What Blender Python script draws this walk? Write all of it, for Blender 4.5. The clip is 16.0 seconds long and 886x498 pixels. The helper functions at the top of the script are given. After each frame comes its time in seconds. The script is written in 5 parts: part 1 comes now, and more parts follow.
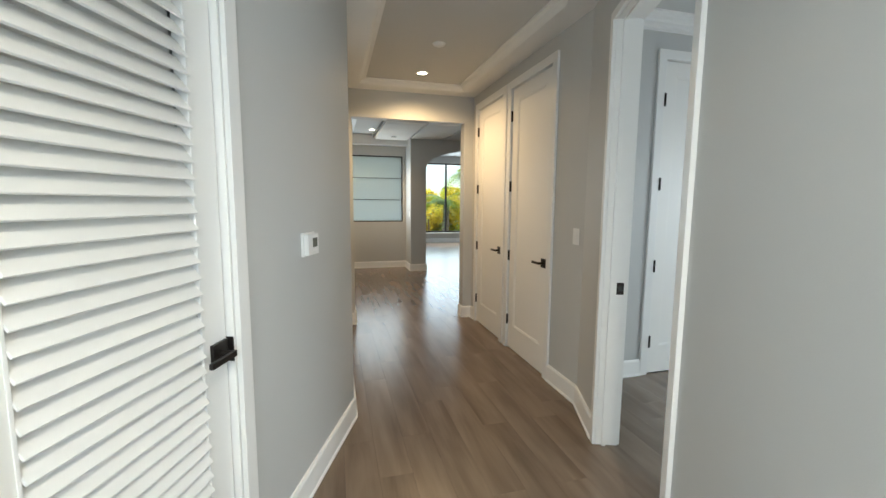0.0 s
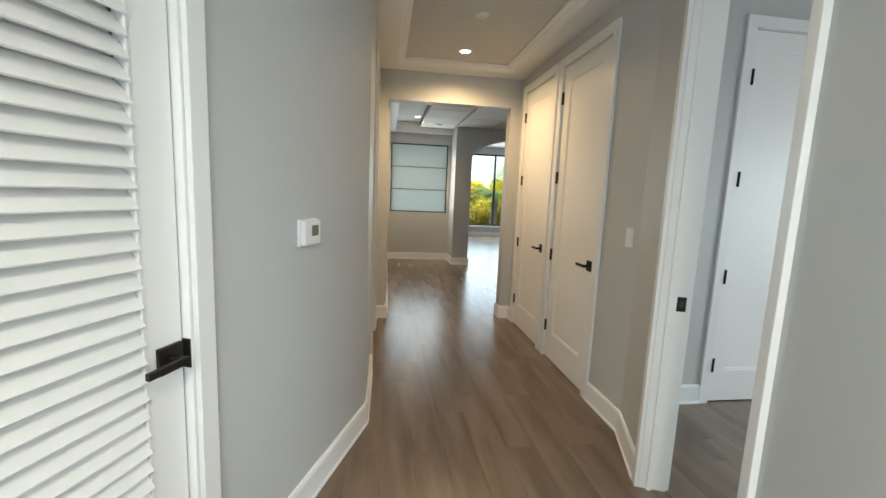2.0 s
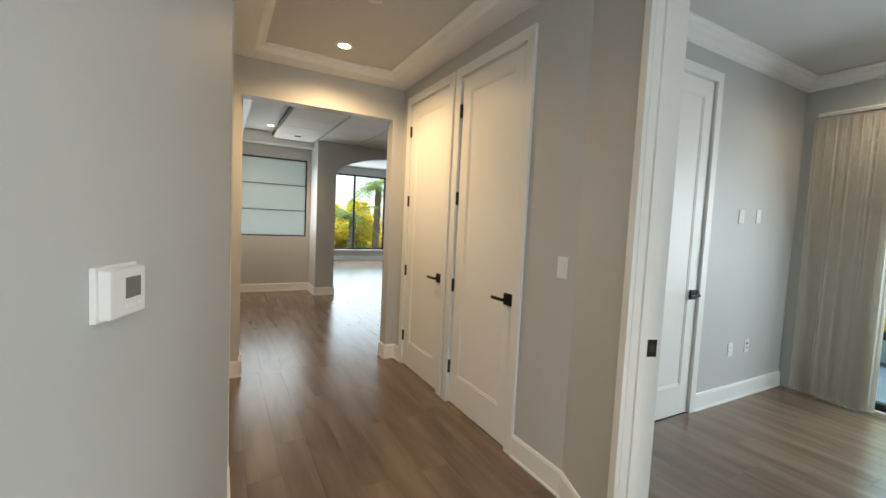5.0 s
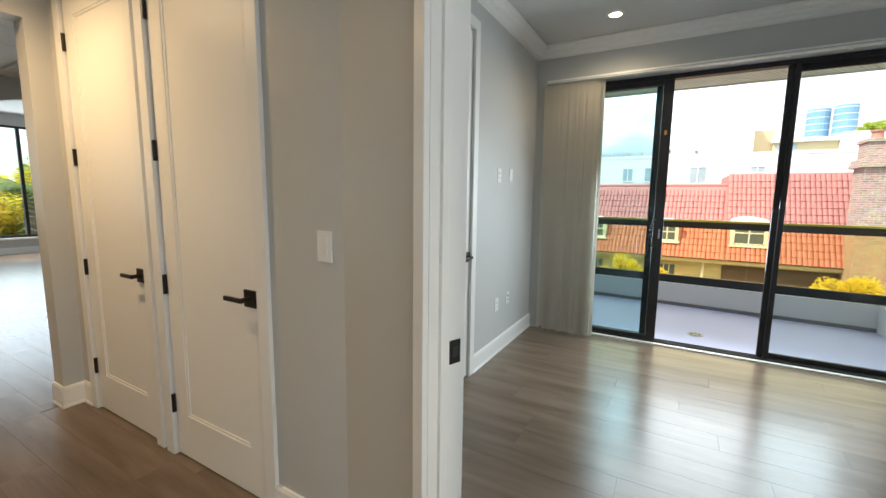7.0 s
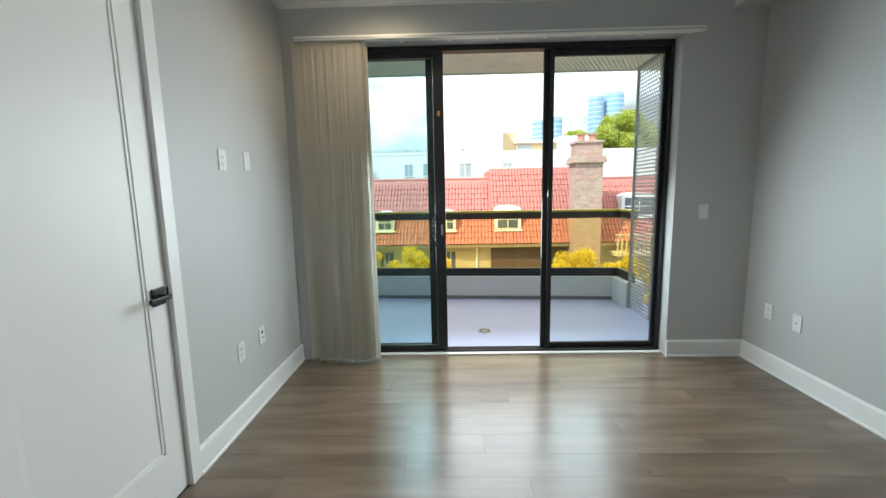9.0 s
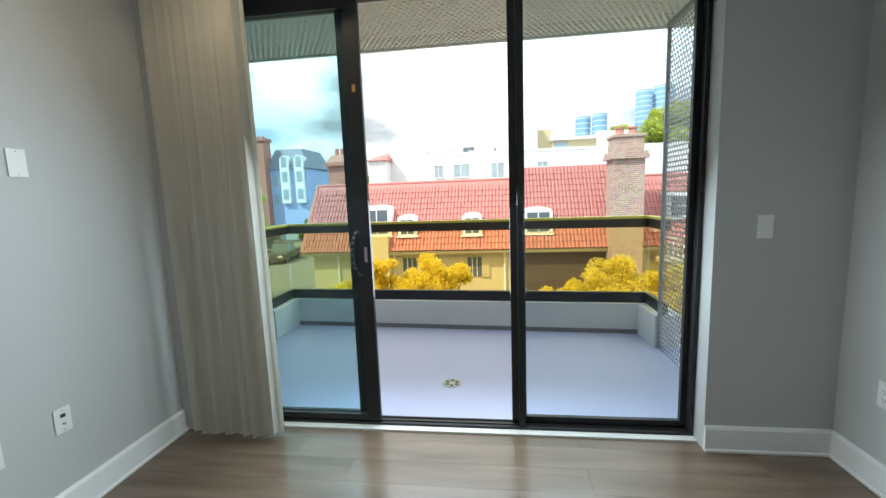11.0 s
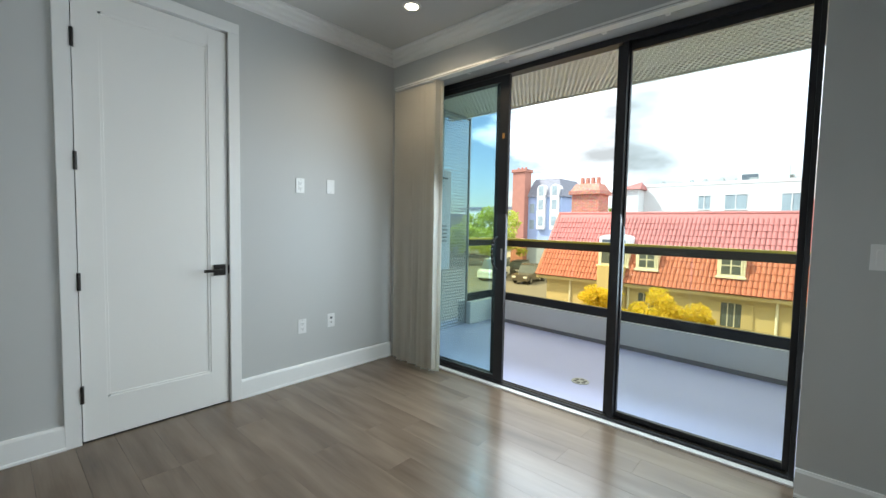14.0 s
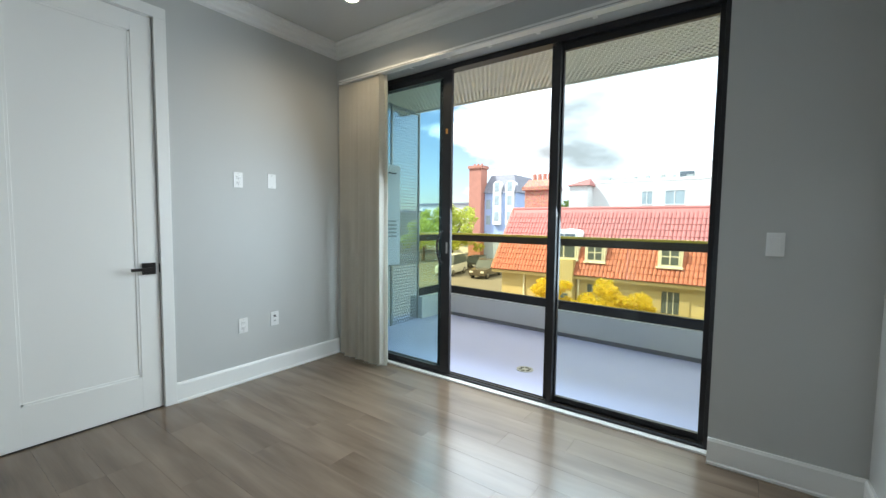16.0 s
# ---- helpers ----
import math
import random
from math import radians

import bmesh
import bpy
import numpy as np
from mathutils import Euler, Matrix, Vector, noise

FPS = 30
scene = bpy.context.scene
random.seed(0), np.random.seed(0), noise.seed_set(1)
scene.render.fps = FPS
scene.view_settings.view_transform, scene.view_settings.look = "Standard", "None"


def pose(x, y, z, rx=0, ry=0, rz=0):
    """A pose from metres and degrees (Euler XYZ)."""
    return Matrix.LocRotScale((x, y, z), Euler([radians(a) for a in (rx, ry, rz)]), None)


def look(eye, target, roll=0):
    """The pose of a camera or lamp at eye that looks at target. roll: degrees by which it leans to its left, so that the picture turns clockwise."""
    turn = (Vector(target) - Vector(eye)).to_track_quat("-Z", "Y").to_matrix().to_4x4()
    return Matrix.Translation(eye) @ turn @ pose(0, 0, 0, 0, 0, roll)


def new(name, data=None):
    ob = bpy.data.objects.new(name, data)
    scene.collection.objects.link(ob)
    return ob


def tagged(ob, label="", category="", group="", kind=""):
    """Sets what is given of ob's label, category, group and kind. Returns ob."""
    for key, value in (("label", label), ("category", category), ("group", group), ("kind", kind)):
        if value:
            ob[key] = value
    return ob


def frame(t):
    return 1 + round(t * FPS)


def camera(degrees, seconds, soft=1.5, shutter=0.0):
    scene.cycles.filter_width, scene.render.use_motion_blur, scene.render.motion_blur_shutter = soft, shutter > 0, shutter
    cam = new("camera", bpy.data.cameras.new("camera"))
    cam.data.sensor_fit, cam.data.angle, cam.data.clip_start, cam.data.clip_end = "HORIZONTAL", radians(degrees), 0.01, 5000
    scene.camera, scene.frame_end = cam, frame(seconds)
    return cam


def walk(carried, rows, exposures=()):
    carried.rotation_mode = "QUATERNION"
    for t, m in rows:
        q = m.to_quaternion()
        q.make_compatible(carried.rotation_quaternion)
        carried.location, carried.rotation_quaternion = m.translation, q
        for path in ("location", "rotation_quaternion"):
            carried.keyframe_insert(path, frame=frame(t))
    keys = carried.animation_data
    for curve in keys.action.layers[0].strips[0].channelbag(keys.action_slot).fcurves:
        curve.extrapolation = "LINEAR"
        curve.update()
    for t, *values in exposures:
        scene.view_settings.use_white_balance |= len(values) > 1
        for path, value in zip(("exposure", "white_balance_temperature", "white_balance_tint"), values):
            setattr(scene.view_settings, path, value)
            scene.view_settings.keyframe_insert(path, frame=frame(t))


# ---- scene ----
cam = camera(94.9, 16.0)
PATH = [
    (0, (0.142, 0.165, 1.451), (0.657, 2.084, 1.224), 0.4),
    (0.5, (0.235, 0.293, 1.433), (0.665, 2.231, 1.197), 1.1),
    (1, (0.297, 0.402, 1.436), (0.651, 2.354, 1.182), 1.6),
    (1.5, (0.354, 0.428, 1.437), (0.637, 2.389, 1.169), 2.1),
    (2, (0.345, 0.443, 1.432), (0.627, 2.405, 1.163), 2.4),
    (2.5, (0.293, 0.458, 1.435), (0.65, 2.409, 1.178), 2.5),
    (3, (0.216, 0.484, 1.428), (0.708, 2.409, 1.201), 2.4),
    (3.5, (0.145, 0.608, 1.411), (0.801, 2.488, 1.223), 2.2),
    (3.7, (0.135, 0.679, 1.409), (0.859, 2.535, 1.234), 2.1),
    (5.8, (0.364, 1.384, 1.434), (1.491, 3.028, 1.277), 1.9),
    (6, (0.415, 1.44, 1.43), (1.613, 3.031, 1.254), 1.4),
    (6.5, (0.562, 1.567, 1.429), (2.021, 2.919, 1.221), 0.9),
    (7, (0.742, 1.606, 1.402), (2.463, 2.592, 1.147), 0.7),
    (7.5, (1.015, 1.61, 1.385), (2.896, 2.221, 1.085), 0.9),
    (8, (1.237, 1.622, 1.351), (3.188, 1.941, 1.051), 0.5),
    (8.5, (1.456, 1.661, 1.377), (3.431, 1.807, 1.094), -0.2),
    (9, (1.726, 1.657, 1.383), (3.706, 1.705, 1.109), -1.1),
    (9.2, (1.864, 1.61, 1.416), (3.842, 1.641, 1.123), -1.4),
    (11.3, (2.901, 0.893, 1.401), (4.852, 1.254, 1.142), -2.0),
    (11.5, (2.925, 0.816, 1.397), (4.85, 1.29, 1.135), -1.4),
    (12, (2.885, 0.486, 1.409), (4.68, 1.327, 1.144), -0.1),
    (12.5, (2.758, 0.228, 1.409), (4.39, 1.353, 1.14), 1.0),
    (13, (2.595, 0.045, 1.411), (4.126, 1.31, 1.173), 0.8),
    (13.5, (2.459, -0.043, 1.366), (3.948, 1.279, 1.184), 0.9),
    (14, (2.372, -0.081, 1.297), (3.86, 1.25, 1.181), 1.2),
    (14.5, (2.372, -0.149, 1.305), (3.878, 1.165, 1.224), 1.4),
    (15, (2.392, -0.2, 1.297), (3.959, 1.041, 1.222), 1.2),
    (15.5, (2.41, -0.207, 1.289), (4.029, 0.963, 1.181), 1.0),
    (16, (2.416, -0.181, 1.284), (4.031, 0.991, 1.153), 0.7),
]

EXPO = [(0.0, 0.78, 6320, 5), (3.5, 0.79, 6450, 5), (6.0, 0.86, 6600, 7), (7.0, 0.80, 6600, 7), (9.2, 0.70, 6550, 5), (11.5, 0.57, 6250, 4), (13.0, 0.59, 6350, 6), (16.0, 0.75, 6250, 5)]
walk(cam, [(t, look(eye, target, roll)) for t, eye, target, roll in PATH], EXPO)

# ---- world and large lights ----
SUN_AZ, SUN_EL = 126.0, 50.0      # degrees: counter-clockwise from +x, above the horizon
world = bpy.data.worlds.new("sky")
scene.world = world
world.use_nodes = True
wn, wl = world.node_tree.nodes, world.node_tree.links
wn.clear()
w_out = wn.new("ShaderNodeOutputWorld")
w_bg = wn.new("ShaderNodeBackground")
w_bg.inputs["Strength"].default_value = 0.14
sky = wn.new("ShaderNodeTexSky")
sky.sky_type = "NISHITA"
sky.sun_disc = False
sky.sun_elevation = radians(SUN_EL)
sky.sun_rotation = radians(90 - SUN_AZ)
w_tc = wn.new("ShaderNodeTexCoord")
w_map = wn.new("ShaderNodeMapping")
w_map.inputs["Scale"].default_value = (1.0, 1.0, 2.6)
w_map.inputs["Location"].default_value = (0.35, 0.2, 0.0)
w_noise = wn.new("ShaderNodeTexNoise")
w_noise.inputs["Scale"].default_value = 2.3
w_noise.inputs["Detail"].default_value = 9
w_noise.inputs["Roughness"].default_value = 0.55
w_ramp = wn.new("ShaderNodeValToRGB")
w_ramp.color_ramp.elements[0].position = 0.26
w_ramp.color_ramp.elements[1].position = 0.36
w_shade = wn.new("ShaderNodeTexNoise")
w_shade.inputs["Scale"].default_value = 3.1
w_shade.inputs["Detail"].default_value = 8
w_shade.inputs["Roughness"].default_value = 0.45
w_cloud = wn.new("ShaderNodeValToRGB")
w_cloud.color_ramp.elements[0].position = 0.34
w_cloud.color_ramp.elements[0].color = (3.2, 3.3, 3.4, 1)
w_cloud.color_ramp.elements[1].position = 0.57
w_cloud.color_ramp.elements[1].color = (11.2, 11.8, 12.6, 1)
w_mix = wn.new("ShaderNodeMixRGB")
w_sep = wn.new("ShaderNodeSeparateXYZ")
wl.new(w_tc.outputs["Generated"], w_map.inputs["Vector"])
wl.new(w_map.outputs["Vector"], w_noise.inputs["Vector"])
wl.new(w_map.outputs["Vector"], w_shade.inputs["Vector"])
# the cloud breaks up towards the north
w_north = wn.new("ShaderNodeMapRange")
w_north.inputs["From Min"].default_value, w_north.inputs["From Max"].default_value = 0.46, 0.64
w_north.inputs["To Min"].default_value, w_north.inputs["To Max"].default_value = 0.0, 0.30
w_thin = wn.new("ShaderNodeMath")
w_thin.operation = "SUBTRACT"
wl.new(w_tc.outputs["Generated"], w_sep.inputs["Vector"])
wl.new(w_sep.outputs["Y"], w_north.inputs["Value"])
wl.new(w_noise.outputs["Fac"], w_thin.inputs[0])
wl.new(w_north.outputs["Result"], w_thin.inputs[1])
wl.new(w_thin.outputs["Value"], w_ramp.inputs["Fac"])
# grey bases low over the roofs, white heaps above
w_high = wn.new("ShaderNodeMapRange")
w_high.inputs["From Min"].default_value, w_high.inputs["From Max"].default_value = 0.15, 0.45
w_high.inputs["To Min"].default_value, w_high.inputs["To Max"].default_value = -0.03, 0.14
w_lift = wn.new("ShaderNodeMath")
wl.new(w_sep.outputs["Z"], w_high.inputs["Value"])
wl.new(w_shade.outputs["Fac"], w_lift.inputs[0])
wl.new(w_high.outputs["Result"], w_lift.inputs[1])
wl.new(w_lift.outputs["Value"], w_cloud.inputs["Fac"])
wl.new(w_ramp.outputs["Color"], w_mix.inputs["Fac"])
wl.new(sky.outputs["Color"], w_mix.inputs["Color1"])
wl.new(w_cloud.outputs["Color"], w_mix.inputs["Color2"])
wl.new(w_mix.outputs["Color"], w_bg.inputs["Color"])
wl.new(w_bg.outputs["Background"], w_out.inputs["Surface"])

sun = new("sun", bpy.data.lights.new("sun", "SUN"))
sun.data.energy, sun.data.angle, sun.data.color = 4.2, radians(0.5), (1.0, 0.95, 0.86)
sun_from = Vector((math.cos(radians(SUN_AZ)) * math.cos(radians(SUN_EL)), math.sin(radians(SUN_AZ)) * math.cos(radians(SUN_EL)), math.sin(radians(SUN_EL))))
sun.matrix_world = look(sun_from * 50, (0, 0, 0))


def area_light(name, eye, target, w, h, power, color):
    ob = new(name, bpy.data.lights.new(name, "AREA"))
    ob.data.shape, ob.data.size, ob.data.size_y = "RECTANGLE", w, h
    ob.data.energy, ob.data.color = power, color
    ob.matrix_world = look(eye, target)
    return ob


def spot_light(name, x, y, z, power, color, cone=130):
    ob = new(name, bpy.data.lights.new(name, "SPOT"))
    ob.data.energy, ob.data.color, ob.data.spot_size, ob.data.spot_blend, ob.data.shadow_soft_size = power, color, radians(cone), 0.8, 0.06
    ob.matrix_world = pose(x, y, z)
    return ob


WARM = (1.0, 0.67, 0.35)
SKYBLUE = (0.80, 0.91, 1.0)
area_light("balcony_door_skylight", (5.12, 1.2, 1.4), (3.6, 1.2, 0.55), 1.9, 1.5, 38, SKYBLUE)
area_light("living_window_skylight", (4.4, 14.4, 1.7), (4.4, 0, 1.2), 4.0, 2.3, 62, SKYBLUE)
area_light("frosted_window_skylight", (1.03, 9.19, 1.7), (1.03, 0, 1.4), 1.1, 1.2, 8, SKYBLUE)
spot_light("hall_lamp", 1.055, 4.45, 2.74, 60, WARM, 160)
# Unseen lamp added behind the camera to brighten the near hall; no fixture.
spot_light("hall_fill_near", 0.35, -0.5, 2.70, 76, (1.0, 0.90, 0.75), 160)
spot_light("living_lamp", 0.90, 8.40, 2.82, 60, WARM)
# Cool fill added in the end wall's made-up opening, out of view.
area_light("hall_end_fill", (-0.19, -0.68, 1.5), (0.16, 0.257, 1.45), 0.9, 1.5, 13, (0.76, 0.89, 1.0))
spot_light("bedroom_lamp", 4.48, 2.16, 2.85, 12, (1, 0.8, 0.55), 160)

# ---- materials ----


def mat(name, rgb, rough=0.5, metal=0.0, var=0.06, scale=3.0, grain=60.0, bump=0.02, spread=0.0, spec=0.5, wear=0.06):
    """Principled paint, stone or metal with broad and fine variation of colour, roughness and relief."""
    m = bpy.data.materials.new(name)
    m.use_nodes = True
    nt = m.node_tree
    n, l = nt.nodes, nt.links
    b = n["Principled BSDF"]
    tc = n.new("ShaderNodeTexCoord")
    big = n.new("ShaderNodeTexNoise")
    big.inputs["Scale"].default_value, big.inputs["Detail"].default_value = scale, 4
    fine = n.new("ShaderNodeTexNoise")
    fine.inputs["Scale"].default_value, fine.inputs["Detail"].default_value = grain, 3
    l.new(tc.outputs["Object"], big.inputs["Vector"])
    l.new(tc.outputs["Object"], fine.inputs["Vector"])
    mix = n.new("ShaderNodeMath")
    mix.operation = "MULTIPLY_ADD"
    l.new(fine.outputs["Fac"], mix.inputs[0])
    mix.inputs[1].default_value = 0.35
    l.new(big.outputs["Fac"], mix.inputs[2])
    fac = mix.outputs[0]
    if spread:
        oi = n.new("ShaderNodeObjectInfo")
        add = n.new("ShaderNodeMath")
        add.operation = "MULTIPLY_ADD"
        l.new(oi.outputs["Random"], add.inputs[0])
        add.inputs[1].default_value = spread
        l.new(fac, add.inputs[2])
        fac = add.outputs[0]
    ramp = n.new("ShaderNodeValToRGB")
    e = ramp.color_ramp.elements
    e[0].position, e[1].position = 0.35, 1.0 + spread
    e[0].color = (*[max(0, c * (1 - var)) for c in rgb], 1)
    e[1].color = (*[min(1, c * (1 + var)) for c in rgb], 1)
    l.new(fac, ramp.inputs["Fac"])
    l.new(ramp.outputs["Color"], b.inputs["Base Color"])
    b.inputs["Metallic"].default_value = metal
    b.inputs["Specular IOR Level"].default_value = spec
    rr = n.new("ShaderNodeMapRange")
    rr.inputs["To Min"].default_value, rr.inputs["To Max"].default_value = max(0.02, rough * (1 - wear)), min(1, rough * (1 + wear))
    l.new(big.outputs["Fac"], rr.inputs["Value"])
    l.new(rr.outputs["Result"], b.inputs["Roughness"])
    if bump:
        bm_ = n.new("ShaderNodeBump")
        bm_.inputs["Strength"].default_value, bm_.inputs["Distance"].default_value = min(1, bump * 10), 0.002
        l.new(fine.outputs["Fac"], bm_.inputs["Height"])
        l.new(bm_.outputs["Normal"], b.inputs["Normal"])
    return m


def plank_material(name, dark, light, rough):
    """Wood-look plank: long streaks along y, each board with its own tone."""
    m = bpy.data.materials.new(name)
    m.use_nodes = True
    n, l = m.node_tree.nodes, m.node_tree.links
    b = n["Principled BSDF"]
    geo = n.new("ShaderNodeNewGeometry")
    oi = n.new("ShaderNodeObjectInfo")
    off = n.new("ShaderNodeVectorMath")
    off.operation = "MULTIPLY_ADD"
    cmb = n.new("ShaderNodeCombineXYZ")
    for k in ("X", "Y"):
        l.new(oi.outputs["Random"], cmb.inputs[k])
    l.new(cmb.outputs[0], off.inputs[0])
    off.inputs[1].default_value = (37, 91, 0)
    l.new(geo.outputs["Position"], off.inputs[2])
    mp = n.new("ShaderNodeMapping")
    mp.inputs["Scale"].default_value = (8, 1.1, 1)
    l.new(off.outputs[0], mp.inputs["Vector"])
    streak = n.new("ShaderNodeTexNoise")
    streak.inputs["Scale"].default_value, streak.inputs["Detail"].default_value, streak.inputs["Distortion"].default_value = 1.0, 3, 0.25
    l.new(mp.outputs[0], streak.inputs["Vector"])
    mp2 = n.new("ShaderNodeMapping")
    mp2.inputs["Scale"].default_value = (170, 5, 1)
    l.new(off.outputs[0], mp2.inputs["Vector"])
    grain = n.new("ShaderNodeTexNoise")
    grain.inputs["Scale"].default_value, grain.inputs["Detail"].default_value = 1.0, 4
    l.new(mp2.outputs[0], grain.inputs["Vector"])
    a1 = n.new("ShaderNodeMath")
    a1.operation = "MULTIPLY_ADD"
    l.new(grain.outputs["Fac"], a1.inputs[0])
    a1.inputs[1].default_value = 0.16
    l.new(streak.outputs["Fac"], a1.inputs[2])
    a2 = n.new("ShaderNodeMath")
    a2.operation = "MULTIPLY_ADD"
    l.new(oi.outputs["Random"], a2.inputs[0])
    a2.inputs[1].default_value = 0.07
    l.new(a1.outputs[0], a2.inputs[2])
    ramp = n.new("ShaderNodeValToRGB")
    e = ramp.color_ramp.elements
    e[0].position, e[0].color = 0.30, (*dark, 1)
    e[1].position, e[1].color = 0.90, (*light, 1)
    l.new(a2.outputs[0], ramp.inputs["Fac"])
    l.new(ramp.outputs["Color"], b.inputs["Base Color"])
    rr = n.new("ShaderNodeMapRange")
    rr.inputs["To Min"].default_value, rr.inputs["To Max"].default_value = rough - 0.03, rough + 0.05
    l.new(streak.outputs["Fac"], rr.inputs["Value"])
    l.new(rr.outputs["Result"], b.inputs["Roughness"])
    bp = n.new("ShaderNodeBump")
    bp.inputs["Strength"].default_value, bp.inputs["Distance"].default_value = 0.12, 0.001
    l.new(grain.outputs["Fac"], bp.inputs["Height"])
    l.new(bp.outputs["Normal"], b.inputs["Normal"])
    return m


def glass(name, tint, gloss=0.03):
    """Thin pane: lets light straight through with a tint, with a mirror reflection that grows at grazing angles."""
    m = bpy.data.materials.new(name)
    m.use_nodes = True
    n, l = m.node_tree.nodes, m.node_tree.links
    n.remove(n["Principled BSDF"])
    tr = n.new("ShaderNodeBsdfTransparent")
    tr.inputs["Color"].default_value = (*tint, 1)
    gl = n.new("ShaderNodeBsdfGlossy")
    gl.inputs["Roughness"].default_value = gloss
    lw_ = n.new("ShaderNodeLayerWeight")
    pw = n.new("ShaderNodeMath")
    pw.operation = "POWER"
    pw.inputs[1].default_value = 4.0
    l.new(lw_.outputs["Facing"], pw.inputs[0])
    fr = n.new("ShaderNodeMath")
    fr.operation = "MULTIPLY_ADD"
    fr.inputs[1].default_value, fr.inputs[2].default_value = 0.7, 0.02
    l.new(pw.outputs[0], fr.inputs[0])
    mx = n.new("ShaderNodeMixShader")
    l.new(fr.outputs[0], mx.inputs[0])
    l.new(tr.outputs[0], mx.inputs[1])
    l.new(gl.outputs[0], mx.inputs[2])
    l.new(mx.outputs[0], n["Material Output"].inputs["Surface"])
    return m


def glow(name, rgb, strength):
    m = bpy.data.materials.new(name)
    m.use_nodes = True
    b = m.node_tree.nodes["Principled BSDF"]
    b.inputs["Base Color"].default_value = (*rgb, 1)
    b.inputs["Emission Color"].default_value = (*rgb, 1)
    b.inputs["Emission Strength"].default_value = strength
    return m


M_WALL = mat("grey_wall_paint", (0.54, 0.543, 0.532), 0.5, var=0.025, scale=0.8, grain=220, bump=0.012)
M_CEIL = mat("ceiling_paint", (0.62, 0.62, 0.61), 0.7, var=0.02, scale=0.8, grain=200, bump=0.01)
M_TRIM = mat("white_trim_paint", (0.85, 0.845, 0.825), 0.36, var=0.008, scale=2, grain=90, bump=0.004, wear=0.01)
M_DOOR = mat("white_door_paint", (0.87, 0.86, 0.83), 0.42, var=0.004, scale=1.5, grain=90, bump=0.003, wear=0.0)
M_PLATE = mat("white_plastic", (0.82, 0.82, 0.81), 0.3, var=0.01, bump=0)
M_SLOT = mat("dark_slot", (0.03, 0.03, 0.03), 0.5, var=0.05, bump=0)
M_BRONZE = mat("black_bronze_hardware", (0.028, 0.024, 0.022), 0.34, metal=0.6, var=0.2, scale=20, bump=0.01)
M_FRAME = mat("black_aluminium", (0.022, 0.022, 0.025), 0.45, metal=0.2, var=0.15, scale=6, bump=0.006)
M_STEEL = mat("brushed_steel", (0.45, 0.44, 0.43), 0.35, metal=1.0, var=0.1, scale=10)
M_SCREEN = mat("lcd_screen", (0.16, 0.17, 0.15), 0.2, var=0.05, bump=0)
M_PLANK = plank_material("wood_look_plank", (0.092, 0.064, 0.044), (0.232, 0.170, 0.121), 0.23)
M_SUB = mat("floor_underlay", (0.035, 0.028, 0.024), 0.8)
M_VANE = mat("cream_fabric_vane", (0.82, 0.79, 0.73), 0.75, var=0.04, scale=6, grain=400, bump=0.03)
M_SILL = mat("pale_stone_sill", (0.72, 0.70, 0.66), 0.5, var=0.05, scale=8)
# Grey coating; the blue of shade under open sky is put into it.
M_DECK = mat("grey_deck_blue_shade", (0.45, 0.47, 0.67), 0.5, var=0.05, scale=1.3, grain=150, bump=0.02)
M_STUCCO = mat("white_stucco", (0.74, 0.75, 0.74), 0.8, var=0.05, scale=2, grain=120, bump=0.05)
M_PERF = mat("galvanised_perforated_sheet", (0.36, 0.37, 0.35), 0.42, metal=0.5, var=0.08, scale=4)
M_SOFFIT = mat("beige_metal_mesh", (0.86, 0.82, 0.68), 0.5, metal=0.0, var=0.1, scale=4)
# Bronze top rail; its bright yellow reflection is put into the colour.
M_RAIL_GLINT = mat("bronze_rail_glint", (0.78, 0.62, 0.07), 0.4, metal=0.0, var=0.1, scale=6)
M_BROWN = mat("dark_bronze_channel", (0.07, 0.055, 0.04), 0.35, metal=0.5, var=0.15)
M_GLASS = glass("clear_glass", (0.915, 0.965, 0.975), 0.0)
M_GLASS2 = glass("stacked_green_glass", (0.80, 0.92, 0.935), 0.0)
M_AMBER = glass("bronze_tinted_glass", (0.97, 0.90, 0.66), 0.0)
M_LAMP = glow("lit_lamp_lens", (1.0, 0.86, 0.62), 9.0)
M_TILE = mat("red_clay_tile", (0.37, 0.125, 0.105), 0.65, var=0.2, scale=5, grain=50, bump=0.04, spread=0.5)
M_CREAM = mat("cream_stucco", (0.52, 0.43, 0.26), 0.85, var=0.07, scale=0.6, grain=40, bump=0.04)
M_PALEB = mat("pale_grey_render", (0.70, 0.69, 0.67), 0.85, var=0.06, scale=0.3, grain=30, bump=0.03)
M_WHITEB = mat("white_render", (0.74, 0.73, 0.71), 0.85, var=0.05, scale=0.3, grain=30, bump=0.03)
M_BRICK = mat("brown_red_brick", (0.33, 0.15, 0.10), 0.85, var=0.3, scale=7, grain=80, bump=0.06, spread=0.6)
M_MORTAR = mat("pale_mortar", (0.42, 0.38, 0.34), 0.9, var=0.1, scale=4)
M_TERRA = mat("terracotta_render", (0.42, 0.19, 0.14), 0.8, var=0.1, scale=1, grain=30)
M_BLUE = mat("blue_render", (0.36, 0.45, 0.66), 0.8, var=0.06, scale=0.5)
M_SLATE = mat("grey_slate_roof", (0.20, 0.21, 0.25), 0.7, var=0.2, scale=3)
M_DARKWIN = mat("dark_window_pane", (0.10, 0.12, 0.14), 0.08, var=0.2, scale=1.5, bump=0)
